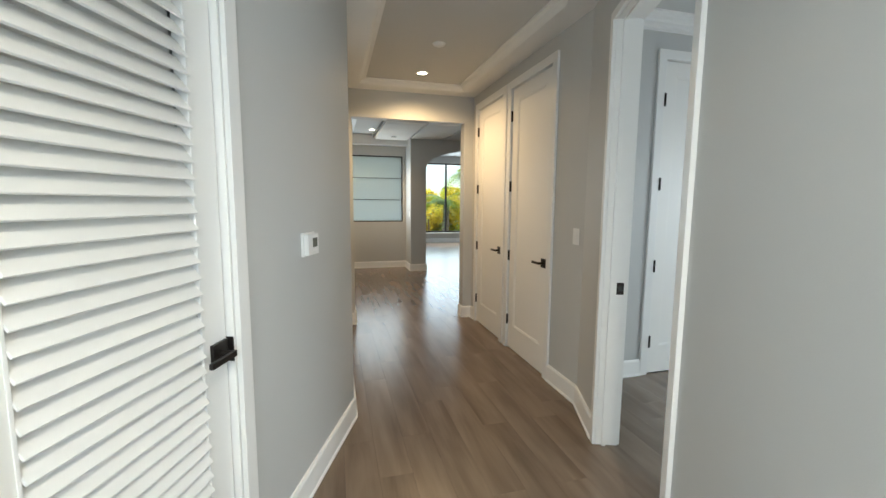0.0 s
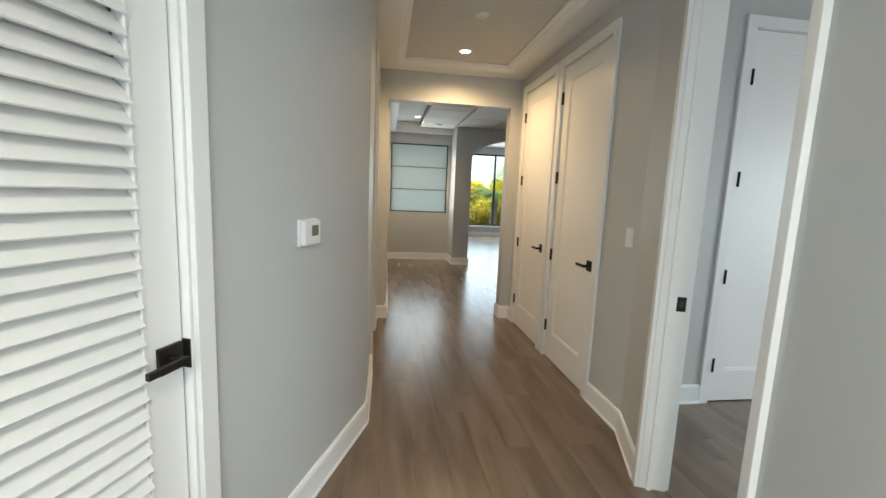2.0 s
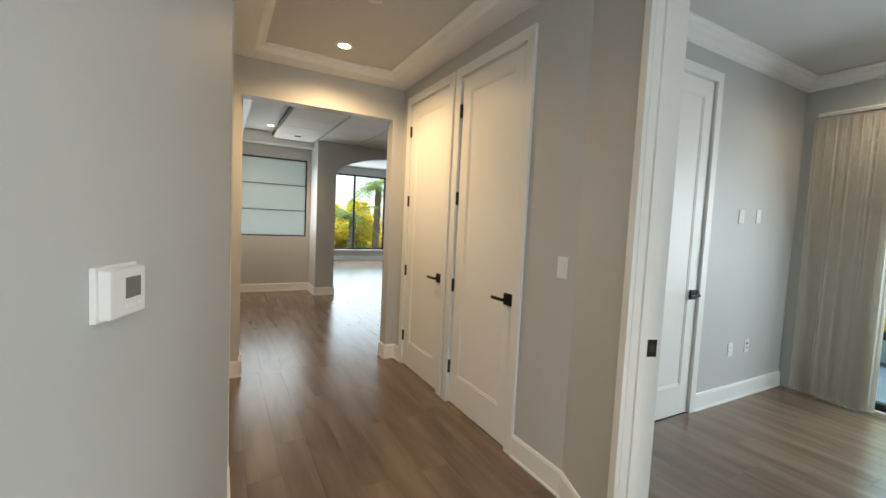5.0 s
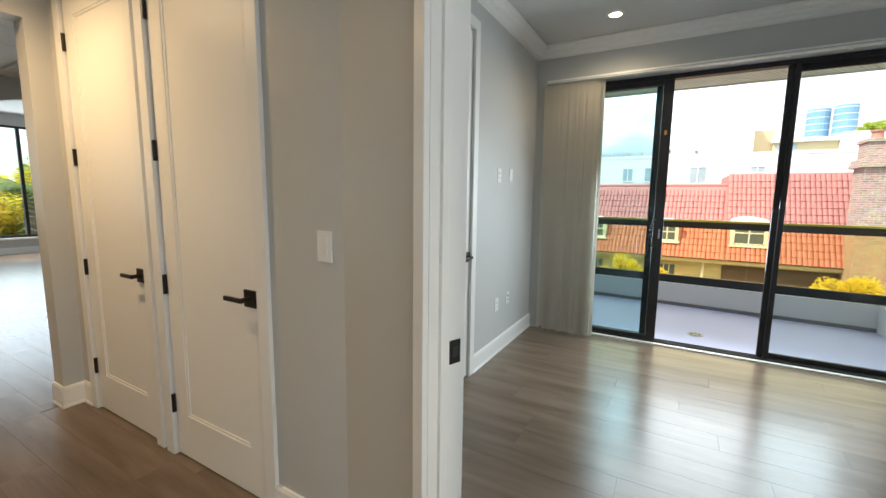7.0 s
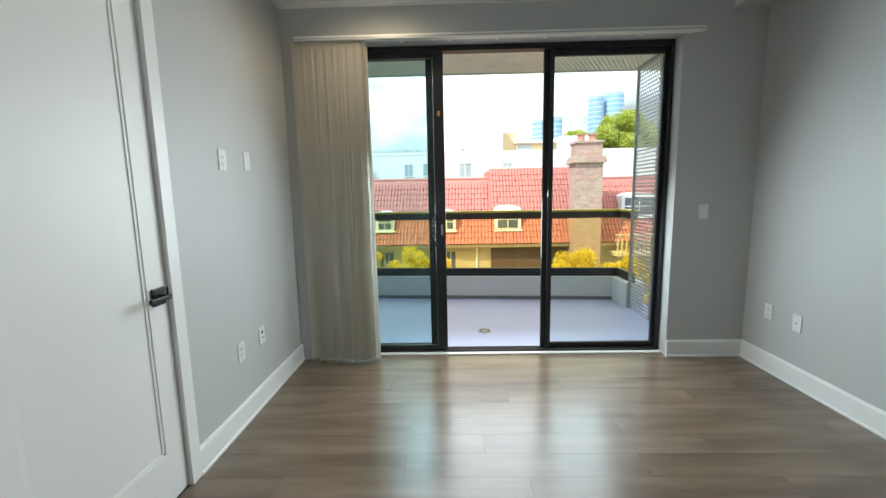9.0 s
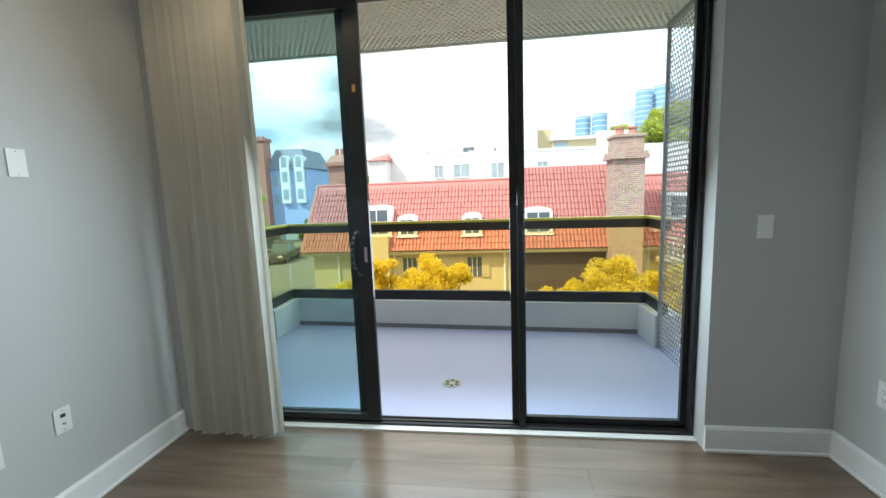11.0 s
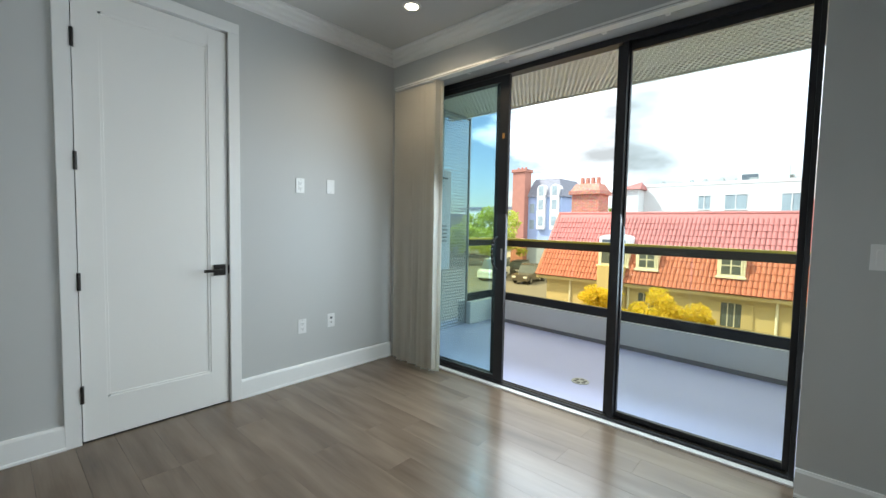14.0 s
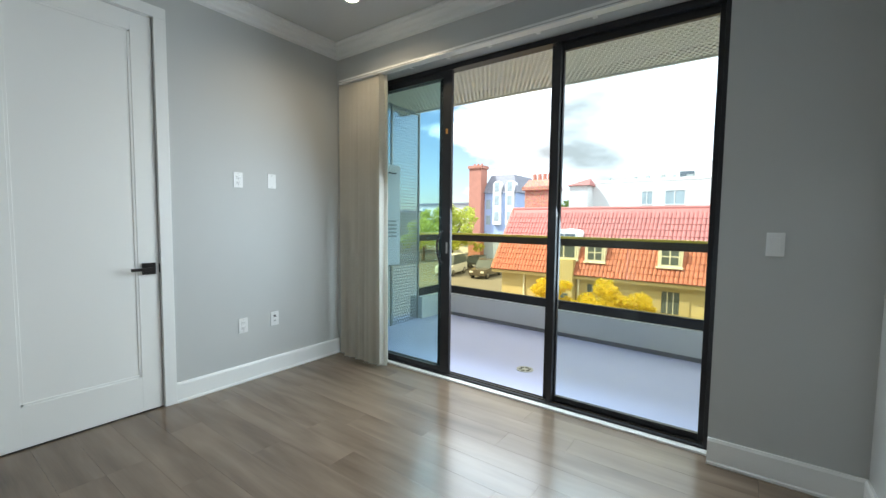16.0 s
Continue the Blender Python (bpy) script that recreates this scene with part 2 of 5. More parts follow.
M_PALEWIN = mat("pale_window_pane", (0.32, 0.39, 0.42), 0.12, var=0.2, scale=1.5, bump=0)
M_DRIVE = mat("tan_concrete_drive", (0.17, 0.155, 0.14), 0.9, var=0.12, scale=0.4, grain=15)
M_TOWER = mat("blue_curtain_wall", (0.24, 0.40, 0.55), 0.2, var=0.2, scale=0.05, bump=0)
M_ASPHALT = mat("asphalt", (0.06, 0.06, 0.062), 0.9, var=0.15, scale=0.5, grain=20)
M_CONC = mat("concrete_pavement", (0.30, 0.29, 0.27), 0.9, var=0.1, scale=0.8, grain=20)
M_BARK = mat("grey_brown_bark", (0.13, 0.095, 0.07), 0.9, var=0.3, scale=12, grain=40, bump=0.08)
M_LEAF = mat("green_leaf", (0.10, 0.15, 0.03), 0.6, var=0.45, scale=1.2, grain=8, bump=0)
M_YLEAF = mat("yellow_green_leaf", (0.60, 0.43, 0.04), 0.6, var=0.4, scale=1.2, grain=8, bump=0)
M_CARW = mat("white_car_paint", (0.70, 0.70, 0.70), 0.25, var=0.03)
M_CARG = mat("grey_car_paint", (0.14, 0.12, 0.10), 0.25, metal=0.4, var=0.05)
M_TYRE = mat("black_rubber", (0.02, 0.02, 0.02), 0.8)
M_FROST = mat("frosted_pane", (0.62, 0.70, 0.70), 0.45, var=0.02, bump=0)


def let_through(m, rgb, share):
    """Makes a thin material pass part of its light on, diffused."""
    nt = m.node_tree
    tl = nt.nodes.new("ShaderNodeBsdfTranslucent")
    tl.inputs["Color"].default_value = (*rgb, 1)
    mv = nt.nodes.new("ShaderNodeMixShader")
    mv.inputs[0].default_value = share
    nt.links.new(nt.nodes["Principled BSDF"].outputs[0], mv.inputs[1])
    nt.links.new(tl.outputs[0], mv.inputs[2])
    nt.links.new(mv.outputs[0], nt.nodes["Material Output"].inputs["Surface"])


let_through(M_VANE, (0.80, 0.77, 0.70), 0.32)
let_through(M_FROST, (0.90, 0.97, 0.97), 0.92)
M_LIME = mat("lime_leaf", (0.38, 0.40, 0.08), 0.6, var=0.4, scale=1.2, grain=8, bump=0)
let_through(M_LIME, (0.55, 0.62, 0.06), 0.4)
let_through(M_LEAF, (0.30, 0.40, 0.05), 0.4)
let_through(M_YLEAF, (0.88, 0.78, 0.08), 0.5)
M_PANEL = mat("white_acoustic_panel", (0.84, 0.83, 0.80), 0.7, var=0.03)
M_EARTH = mat("planting_soil", (0.10, 0.08, 0.05), 0.95, var=0.3)

# ---- mesh helpers ----


def box(bm, x0, y0, z0, x1, y1, z1, bevel=0.0):
    """Adds a box, with its edges rounded off by bevel."""
    r = bmesh.ops.create_cube(bm, size=1)
    v = r["verts"]
    bmesh.ops.scale(bm, vec=(x1 - x0, y1 - y0, z1 - z0), verts=v)
    bmesh.ops.translate(bm, vec=((x0 + x1) / 2, (y0 + y1) / 2, (z0 + z1) / 2), verts=v)
    if bevel:
        bmesh.ops.bevel(bm, geom=list({e for q in v for e in q.link_edges}), offset=bevel, segments=2, affect="EDGES", profile=0.7)
    return v


def cyl(bm, a, b, r0, r1=None, seg=16):
    """Adds a capped, tapered round bar from a to b."""
    a, b = Vector(a), Vector(b)
    m = Matrix.Translation((a + b) / 2) @ (b - a).to_track_quat("Z", "Y").to_matrix().to_4x4()
    bmesh.ops.create_cone(bm, cap_ends=True, segments=seg, radius1=r0, radius2=r0 if r1 is None else r1, depth=(b - a).length, matrix=m)


def prism(bm, pts, z0, z1):
    """Adds an upright prism over a polygon in plan."""
    lo = [bm.verts.new((x, y, z0)) for x, y in pts]
    hi = [bm.verts.new((x, y, z1)) for x, y in pts]
    bm.faces.new(lo[::-1])
    bm.faces.new(hi)
    for i in range(len(pts)):
        j = (i + 1) % len(pts)
        bm.faces.new((lo[i], lo[j], hi[j], hi[i]))


def extrude(bm, prof, m0, m1):
    """Adds a bar with the closed profile prof (x, z pairs) swept from the pose m0 to the pose m1."""
    a = [bm.verts.new(m0 @ Vector((x, 0, z))) for x, z in prof]
    b = [bm.verts.new(m1 @ Vector((x, 0, z))) for x, z in prof]
    bm.faces.new(a)
    bm.faces.new(b[::-1])
    for i in range(len(prof)):
        j = (i + 1) % len(prof)
        bm.faces.new((a[j], a[i], b[i], b[j]))


def finish(bm, name, material, smooth=False):
    bmesh.ops.recalc_face_normals(bm, faces=bm.faces)
    me = bpy.data.meshes.new(name)
    bm.to_mesh(me)
    bm.free()
    me.materials.append(material)
    if smooth:
        for p in me.polygons:
            p.use_smooth = True
    return me


def part(name, bm, material, parent, label="", smooth=False):
    """Links a bmesh as one mesh object under a thing or a part."""
    ob = new(name, finish(bm, name, material, smooth))
    ob.parent = parent
    if label:
        ob["label"] = label
    return ob


def piece(name, me, parent, m):
    ob = new(name, me)
    ob.parent = parent
    ob.matrix_basis = m
    return ob


def thing(name, m, label, category, group="", kind=""):
    ob = new(name)
    ob.empty_display_size = 0.1
    ob.matrix_world = m
    return tagged(ob, label, category, group, kind)


def solid(name, bm, material, m=Matrix(), label="", category="", group="", kind="structure", smooth=False):
    ob = new(name, finish(bm, name, material, smooth))
    ob.matrix_world = m
    return tagged(ob, label, category, group, kind)


def wall(name, m, length, z0, z1, thick, holes=(), material=None, label="smooth pale grey painted wall"):
    """A wall along local x, its face at y = 0 and its thickness towards +y; holes: (x0, x1, z0, z1)."""
    bm = bmesh.new()
    x = 0.0
    for a, b, lo, hi in sorted(holes):
        if a > x:
            box(bm, x, 0, z0, a, thick, z1)
        if lo > z0:
            box(bm, a, 0, z0, b, thick, lo)
        if hi < z1:
            box(bm, a, 0, hi, b, thick, z1)
        x = b
    if x < length:
        box(bm, x, 0, z0, length, thick, z1)
    bmesh.ops.remove_doubles(bm, verts=bm.verts, dist=1e-5)
    return solid(name, bm, material or M_WALL, m, label, "wall")


BASE = [(0, 0), (-0.024, 0), (-0.024, 0.012), (-0.018, 0.018), (-0.016, 0.125), (-0.010, 0.14), (0, 0.14)]


def baseboard(m, a, b, label="white painted baseboard with a shoe moulding"):
    """A baseboard along local x on the wall's face, from a to b."""
    bm = bmesh.new()
    extrude(bm, BASE, m @ pose(a, 0, 0, 0, 0, 90), m @ pose(b, 0, 0, 0, 0, 90))
    for v in bm.verts:
        v.co = v.co
    return solid("baseboard", bm, M_TRIM, Matrix(), label, "baseboard")

# ---- structure: plan ----
CEIL_H, CEIL_B = 2.78, 2.89           # hall and bedroom ceilings
M_R = pose(1.815, 5.13, 0, 0, 0, -90)      # straight right-hand hall wall
M_D = pose(1.815, 2.63, 0, 0, 0, -110.5)   # slanted wall with the bedroom door
LW = (0.226, 2.79)
M_L = pose(LW[0] - 3.9 * math.cos(radians(70.1)), LW[1] - 3.9 * math.sin(radians(70.1)), 0, 0, 0, 70.1)  # slanted wall with the louvred door
M_F = pose(0.245, 2.84, 0, 0, 0, 90)        # straight left-hand hall wall
M_N = pose(1.90, 2.95, 0)                  # bedroom wall with the closet door
M_E = pose(5.0, 2.95, 0, 0, 0, -90)       # bedroom wall with the sliding door
M_S = pose(5.0, -0.715, 0, 0, 0, 180)      # bedroom wall opposite the closet door
DA, DB, DC, DH = (0.332, 1.079), (1.265, 2.018), (0.797, 1.595), 2.52
DD = (0.478, 1.42)                          # bedroom doorway on M_D
DL = (1.916, 2.668)                         # louvred door on M_L
DF = (0.82, 1.715)                          # open doorway on M_F
HC = 2.575                                 # closet door's height in the bedroom
wall("wall_hall_right", M_R, 2.50, 0, 2.9, 0.115, [(DA[0] - 0.02, DA[1] + 0.02, 0, DH + 0.02), (DB[0] - 0.02, DB[1] + 0.02, 0, DH + 0.02)])
wall("wall_hall_slanted", M_D, 4.6, 0, 3.1, 0.13, [(DD[0], DD[1], 0, 2.46)])
wall("wall_hall_left", M_L, 3.952, 0, 2.9, 0.12, [(DL[0] - 0.02, DL[1] + 0.02, 0, DH + 0.02)])
wall("wall_hall_left_far", M_F, 2.16, 0, 2.9, 0.12, [(DF[0], DF[1], 0, DH)])
wall("wall_hall_opening", pose(0.245, 5.0, 0), 1.57, 0, 2.9, 0.15, [(0.11, 1.456, 0, 2.41)])
wall("wall_bedroom_north", M_N, 3.26, 0, 3.1, 0.12, [(DC[0] - 0.02, DC[1] + 0.02, 0, HC + 0.02)])
wall("wall_bedroom_east", M_E, 3.76, 0, 3.1, 0.26, [(0.12, 3.048, 0, 2.533)])
wall("wall_bedroom_south", M_S, 4.8, 0, 3.1, 0.12)
# closing walls behind doors and behind the camera
wall("wall_closet_back", pose(2.62, 5.13, 0, 0, 0, -90), 2.06, 0, 2.9, 0.1)
# The opening in the end wall is added, to let light in.
wall("wall_hall_end", pose(2.2, -1.55, 0, 0, 0, 159.5), 3.6, 0, 2.9, 0.1, [(2.1, 3.02, 0.74, 2.26)])
wall("wall_louvre_closet", pose(-1.3, -1.0, 0, 0, 0, 70.1), 4.4, 0, 2.9, 0.1)
wall("wall_left_room", pose(-1.9, 2.6, 0, 0, 0, 90), 2.9, 0, 2.9, 0.1)
wall("wall_left_room_south", pose(0.12, 2.76, 0, 0, 0, 180), 2.04, 0, 2.9, 0.1)
wall("wall_left_room_north", pose(-1.9, 5.0, 0), 2.1, 0, 2.9, 0.1)
# living room beyond the opening
wall("wall_living_left", pose(0.37, 5.15, 0, 0, 0, 90), 4.2, 0, 3.1, 0.12)
wall("wall_living_north", pose(0.37, 9.2, 0), 1.33, 0, 3.1, 0.16, [(0.057, 1.265, 1.02, 2.453)])
wall("wall_living_south", pose(6.2, 5.14, 0, 0, 0, 180), 4.4, 0, 3.1, 0.1)
wall("wall_living_east", pose(6.2, 15.0, 0, 0, 0, -90), 9.9, 0, 3.4, 0.12)
bm = bmesh.new()
ARCH = [(2.03, 0.0), (2.03, 2.15)] + [(2.03 + 1.25 * (1 - math.cos(a)), 2.15 + 0.42 * math.sin(a)) for a in [math.pi * k / 24 for k in range(1, 24)]] + [(4.53, 2.15), (4.53, 0.0)]
outline = [(1.70, 0.0)] + ARCH + [(6.2, 0.0), (6.2, 3.1), (1.70, 3.1)]
# the arch wall in upright strips
for i in range(len(ARCH) - 1):
    (xa, za), (xb, zb) = ARCH[i], ARCH[i + 1]
    if xb - xa < 1e-6:
        continue
    v = [bm.verts.new(c) for c in ((xa, 8.6, za), (xb, 8.6, zb), (xb, 8.6, 3.1), (xa, 8.6, 3.1), (xa, 8.78, za), (xb, 8.78, zb), (xb, 8.78, 3.1), (xa, 8.78, 3.1))]
    for f in ((0, 1, 2, 3), (7, 6, 5, 4), (0, 4, 5, 1), (3, 2, 6, 7)):
        bm.faces.new([v[k] for k in f])
bmesh.ops.remove_doubles(bm, verts=bm.verts, dist=1e-5)
box(bm, 1.70, 8.6, 0, 2.03, 9.3, 3.1)
box(bm, 4.53, 8.6, 0, 6.2, 8.78, 3.1)
solid("wall_arch", bm, M_WALL, Matrix(), "pale grey wall with a wide segmental arch", "wall")
wall("wall_sunroom_left", pose(2.03, 8.78, 0, 0, 0, 90), 6.0, 0, 3.4, 0.1)
wall("wall_sunroom_north", pose(1.9, 14.6, 0), 4.5, 0, 3.4, 0.18, [(0.15, 3.95, 0.36, 2.86)])

# floors: underlay first, the boards come last
FLOOR = [(-2.0, -2.6), (5.2, -2.6), (5.2, 5.0), (6.2, 5.0), (6.2, 14.7), (-2.0, 14.7)]
bm = bmesh.new()
prism(bm, FLOOR, -0.12, -0.008)
floor = solid("floor", bm, M_SUB, Matrix(), "grey-brown wood-look plank floor, satin", "floor")

# ceilings
bm = bmesh.new()
box(bm, -2.0, -2.6, CEIL_H, 1.95, 5.13, 2.95)
box(bm, 1.95, 2.95, CEIL_H, 2.72, 5.13, 2.95)
solid("ceiling", bm, M_CEIL, Matrix(), "flat pale hall ceiling", "ceiling")
bm = bmesh.new()
box(bm, 0.4, -2.6, CEIL_B, 5.26, 3.07, 3.15)
solid("ceiling", bm, M_CEIL, Matrix(), "flat pale grey bedroom ceiling", "ceiling")
bm = bmesh.new()
box(bm, 0.2, 5.13, 2.86, 6.3, 9.3, 3.15)
box(bm, 0.2, 9.3, 3.1, 6.3, 14.8, 3.3)
solid("ceiling", bm, M_CEIL, Matrix(), "pale ceiling of the living room", "ceiling")
# dropped flat border round the hall ceiling with a stepped moulding
BORDER = [(0, CEIL_H), (-0.26, CEIL_H), (-0.26, CEIL_H - 0.014), (-0.225, CEIL_H - 0.022), (-0.21, CEIL_H - 0.045), (-0.19, CEIL_H - 0.06), (0, CEIL_H - 0.06)]
bm = bmesh.new()
extrude(bm, BORDER, M_R @ pose(0, 0, 0, 0, 0, 90), M_R @ pose(2.52, 0, 0, 0, 0, 90))
extrude(bm, [(x, z - 0.002) for x, z in BORDER], M_D @ pose(-0.05, 0, 0, 0, 0, 90), M_D @ pose(4.6, 0, 0, 0, 0, 90))
solid("trim", bm, M_TRIM, Matrix(), "white stepped ceiling border", "trim")
bm = bmesh.new()
extrude(bm, BORDER, M_L @ pose(0, 0, 0, 0, 0, 90), M_L @ pose(3.952, 0, 0, 0, 0, 90))
extrude(bm, [(x, z - 0.002) for x, z in BORDER], M_F @ pose(0, 0, 0, 0, 0, 90), M_F @ pose(2.16, 0, 0, 0, 0, 90))
solid("trim", bm, M_TRIM, Matrix(), "white stepped ceiling border", "trim")
bm = bmesh.new()
extrude(bm, [(x, z - 0.003) for x, z in BORDER], pose(0.26, 5.0, 0, 0, 0, 90), pose(1.815, 5.0, 0, 0, 0, 90))
solid("trim", bm, M_TRIM, Matrix(), "white stepped ceiling border", "trim")
# bedroom crown in three steps
CROWN = [(0, CEIL_B), (-0.115, CEIL_B), (-0.115, CEIL_B - 0.016), (-0.098, CEIL_B - 0.024), (-0.094, CEIL_B - 0.038), (-0.070, CEIL_B - 0.052), (-0.064, CEIL_B - 0.068), (-0.034, CEIL_B - 0.080), (-0.030, CEIL_B - 0.096), (0, CEIL_B - 0.104)]
bm = bmesh.new()
extrude(bm, CROWN, M_N @ pose(0, 0, 0, 0, 0, 90), M_N @ pose(3.11, 0, 0, 0, 0, 90))
extrude(bm, [(x, z - 0.002) for x, z in CROWN], M_E @ pose(0, 0, 0, 0, 0, 90), M_E @ pose(3.665, 0, 0, 0, 0, 90))
extrude(bm, [(x, z) for x, z in CROWN], M_D @ pose(0, 0.13, 0, 0, 0, -90), M_D @ pose(4.6, 0.13, 0, 0, 0, -90))
solid("trim", bm, M_TRIM, Matrix(), "white stepped crown moulding under the bedroom ceiling", "trim")
# boxed soffit along the bedroom's south wall
bm = bmesh.new()
box(bm, 0.5, -0.715, 2.70, 5.0, -0.46, CEIL_B)
solid("ceiling", bm, M_CEIL, Matrix(), "boxed-in soffit along the bedroom wall", "ceiling")

# baseboards, cut at the casings
CW = 0.072
baseboard(M_R, 0.0, DA[0] - CW)
baseboard(M_R, DB[1] + CW, 2.50)
baseboard(M_D, 0.0, DD[0] - 0.03)
baseboard(M_D, DD[1] + 0.03, 4.6)
baseboard(M_L, 0.0, DL[0] - 0.085)
baseboard(M_L, DL[1] + 0.085, 3.952)
baseboard(M_F, 0.0, DF[0] - CW)
baseboard(M_F, DF[1] + CW, 2.16)
baseboard(pose(0.245, 5.0, 0), 0.0, 0.11 + 0.02)
baseboard(pose(0.355, 5.0, 0, 0, 0, 90), -0.02, 0.15)
baseboard(pose(0.245, 5.0, 0), 1.456 - 0.02, 1.57)
baseboard(pose(1.701, 5.15, 0, 0, 0, -90), 0.0, 0.17)
baseboard(M_N, 0.0, DC[0] - CW)
baseboard(M_N, DC[1] + CW, 3.11)
baseboard(M_E, 3.048, 3.665)
baseboard(M_S, 0.0, 4.6)
baseboard(pose(0.37, 5.15, 0, 0, 0, 90), 0.0, 4.05)
baseboard(pose(0.37, 9.2, 0), 0.0, 1.33)
baseboard(pose(1.70, 9.2, 0, 0, 0, -90), 0.0, 0.62)
baseboard(pose(1.70, 8.6, 0), -0.02, 0.35)
baseboard(pose(2.03, 8.6, 0, 0, 0, 90), -0.02, 0.18)
baseboard(pose(1.9, 14.6, 0), 0.1, 4.3)
# dark metal sill under the sliding door and pale stone threshold
bm = bmesh.new()
box(bm, 5.06, -0.095, -0.01, 5.108, 2.83, 0.012, 0.003)
solid("threshold", bm, M_SILL, Matrix(), "pale stone strip before the sliding door", "threshold")

# ---- doors ----


def casing(parent, x0, x1, top, w=CW, sides=("l", "r", "t")):
    """Flat white casing round an opening from x0 to x1, proud of the wall's face."""
    for s in sides:
        bm = bmesh.new()
        if s == "l":
            box(bm, x0 - w, -0.019, 0, x0, 0, top, 0.003)
        elif s == "r":
            box(bm, x1, -0.019, 0, x1 + w, 0, top, 0.003)
        else:
            box(bm, x0 - w, -0.0185, top, x1 + w, 0, top + w, 0.003)
        part("casing", bm, M_TRIM, parent)


def jambs(parent, x0, x1, top, depth, t=0.02):
    for nm, c in (("jamb", (x0 - t, 0.001, 0, x0, depth, top)), ("jamb", (x1, 0.001, 0, x1 + t, depth, top)), ("head_jamb", (x0 - t, 0.002, top, x1 + t, depth, top + t))):
        bm = bmesh.new()
        box(bm, *c, 0.001)
        part(nm, bm, M_TRIM, parent)


def lever(parent, x, z, way, y=0.0, out=-1):
    """Square rose and a flat lever that points way (+1: local +x); out: the side of the leaf it stands on."""
    bm = bmesh.new()
    box(bm, x - 0.038, min(y, y + out * 0.012), z - 0.038, x + 0.038, max(y, y + out * 0.012), z + 0.038, 0.003)
    rose = part("handle", bm, M_BRONZE, parent, "black bronze square-rose handle")
    bm = bmesh.new()
    cyl(bm, (x, y + out * 0.01, z), (x, y + out * 0.058, z), 0.011)
    a, b = sorted((x - way * 0.012, x + way * 0.112))
    box(bm, a, min(y + out * 0.046, y + out * 0.060), z - 0.010, b, max(y + out * 0.046, y + out * 0.060), z + 0.010, 0.004)
    part("lever", bm, M_BRONZE, rose)


def hinges(parent, x, zs, y=0.0):
    for z in zs:
        bm = bmesh.new()
        cyl(bm, (x, y - 0.006, z - 0.05), (x, y - 0.006, z + 0.05), 0.0085, seg=10)
        box(bm, x - 0.010, y - 0.0035, z - 0.05, x + 0.010, y + 0.002, z + 0.05)
        part("hinge", bm, M_BRONZE, parent)


def leaf_mesh(w, h, thick=0.04, stile=0.115, top=0.115, bottom=0.235, recess=0.009):
    """Shaker leaf: a raised frame round one flat panel, on both faces; face at y = 0."""
    bm = bmesh.new()
    box(bm, 0, 0, 0, stile, thick, h, 0.002)
    box(bm, w - stile, 0, 0, w, thick, h, 0.002)
    box(bm, stile - 0.001, 0.0003, h - top, w - stile + 0.001, thick - 0.0003, h, 0.0015)
    box(bm, stile - 0.001, 0.0003, 0, w - stile + 0.001, thick - 0.0003, bottom, 0.0015)
    box(bm, stile - 0.004, recess, bottom - 0.004, w - stile + 0.004, thick - recess, h - top + 0.004)
    # small bead round the panel
    for x0, z0, x1, z1 in ((stile, bottom, stile + 0.012, h - top), (w - stile - 0.012, bottom, w - stile, h - top), (stile, h - top - 0.012, w - stile, h - top), (stile, bottom, w - stile, bottom + 0.012)):
        box(bm, x0 - 0.002, 0.004, z0 - 0.002, x1 + 0.002, thick - 0.004, z1 + 0.002, 0.002)
    return bm


def panel_door(name, m, x0, x1, h, hinge_left, label):
    d = thing(name, m, label, "door", kind="structure")
    casing(d, x0 - 0.004, x1 + 0.004, h + 0.006)
    jambs(d, x0 - 0.003, x1 + 0.003, h + 0.004, 0.11, 0.015)
    lf = part("leaf", leaf_mesh(x1 - x0 - 0.006, h - 0.010), M_DOOR, d)
    lf.matrix_basis = pose(x0 + 0.003, 0.004, 0.008)
    stop = bmesh.new()
    box(stop, x0 - 0.003, 0.046, 0, x0 + 0.015, 0.09, h)
    box(stop, x1 - 0.015, 0.046, 0, x1 + 0.003, 0.09, h)
    box(stop, x0, 0.047, h - 0.012, x1, 0.09, h + 0.003)
    part("door_stop", stop, M_TRIM, d)
    hx, kx, way = (x0, x1 - 0.06, -1) if hinge_left else (x1, x0 + 0.06, 1)
    hinges(d, hx, (0.292, 0.939, 1.611, 2.272), 0.0 if h < 2.53 else -0.014)
    lever(d, kx, 0.956, way, 0.004)
    bm = bmesh.new()
    ex = x1 - 0.002 if hinge_left else x0 - 0.004
    box(bm, ex, -0.001, 0.926, ex + 0.006, 0.006, 0.986)
    part("latch_plate", bm, M_BRONZE, d)
    return d


panel_door("door_1", M_R, DA[0], DA[1], DH, True, "closed white shaker door with black hinges and lever")
panel_door("door_2", M_R, DB[0], DB[1], DH, True, "closed white shaker door with black hinges and lever")
panel_door("door_3", M_N, DC[0], DC[1], HC, True, "closed white shaker closet door in the bedroom")

# bedroom door, standing open into the bedroom
bd = thing("door_4", M_D, "white shaker bedroom door standing wide open", "door", kind="structure")
casing(bd, DD[0] + 0.02, DD[1] - 0.02, 2.44, 0.045)
jambs(bd, DD[0] + 0.02, DD[1] - 0.02, 2.44, 0.129)
bm = bmesh.new()
box(bm, DD[0] + 0.02, 0.035, 0, DD[0] + 0.033, 0.058, 2.44, 0.002)
box(bm, DD[1] - 0.033, 0.035, 0, DD[1] - 0.02, 0.058, 2.44, 0.002)
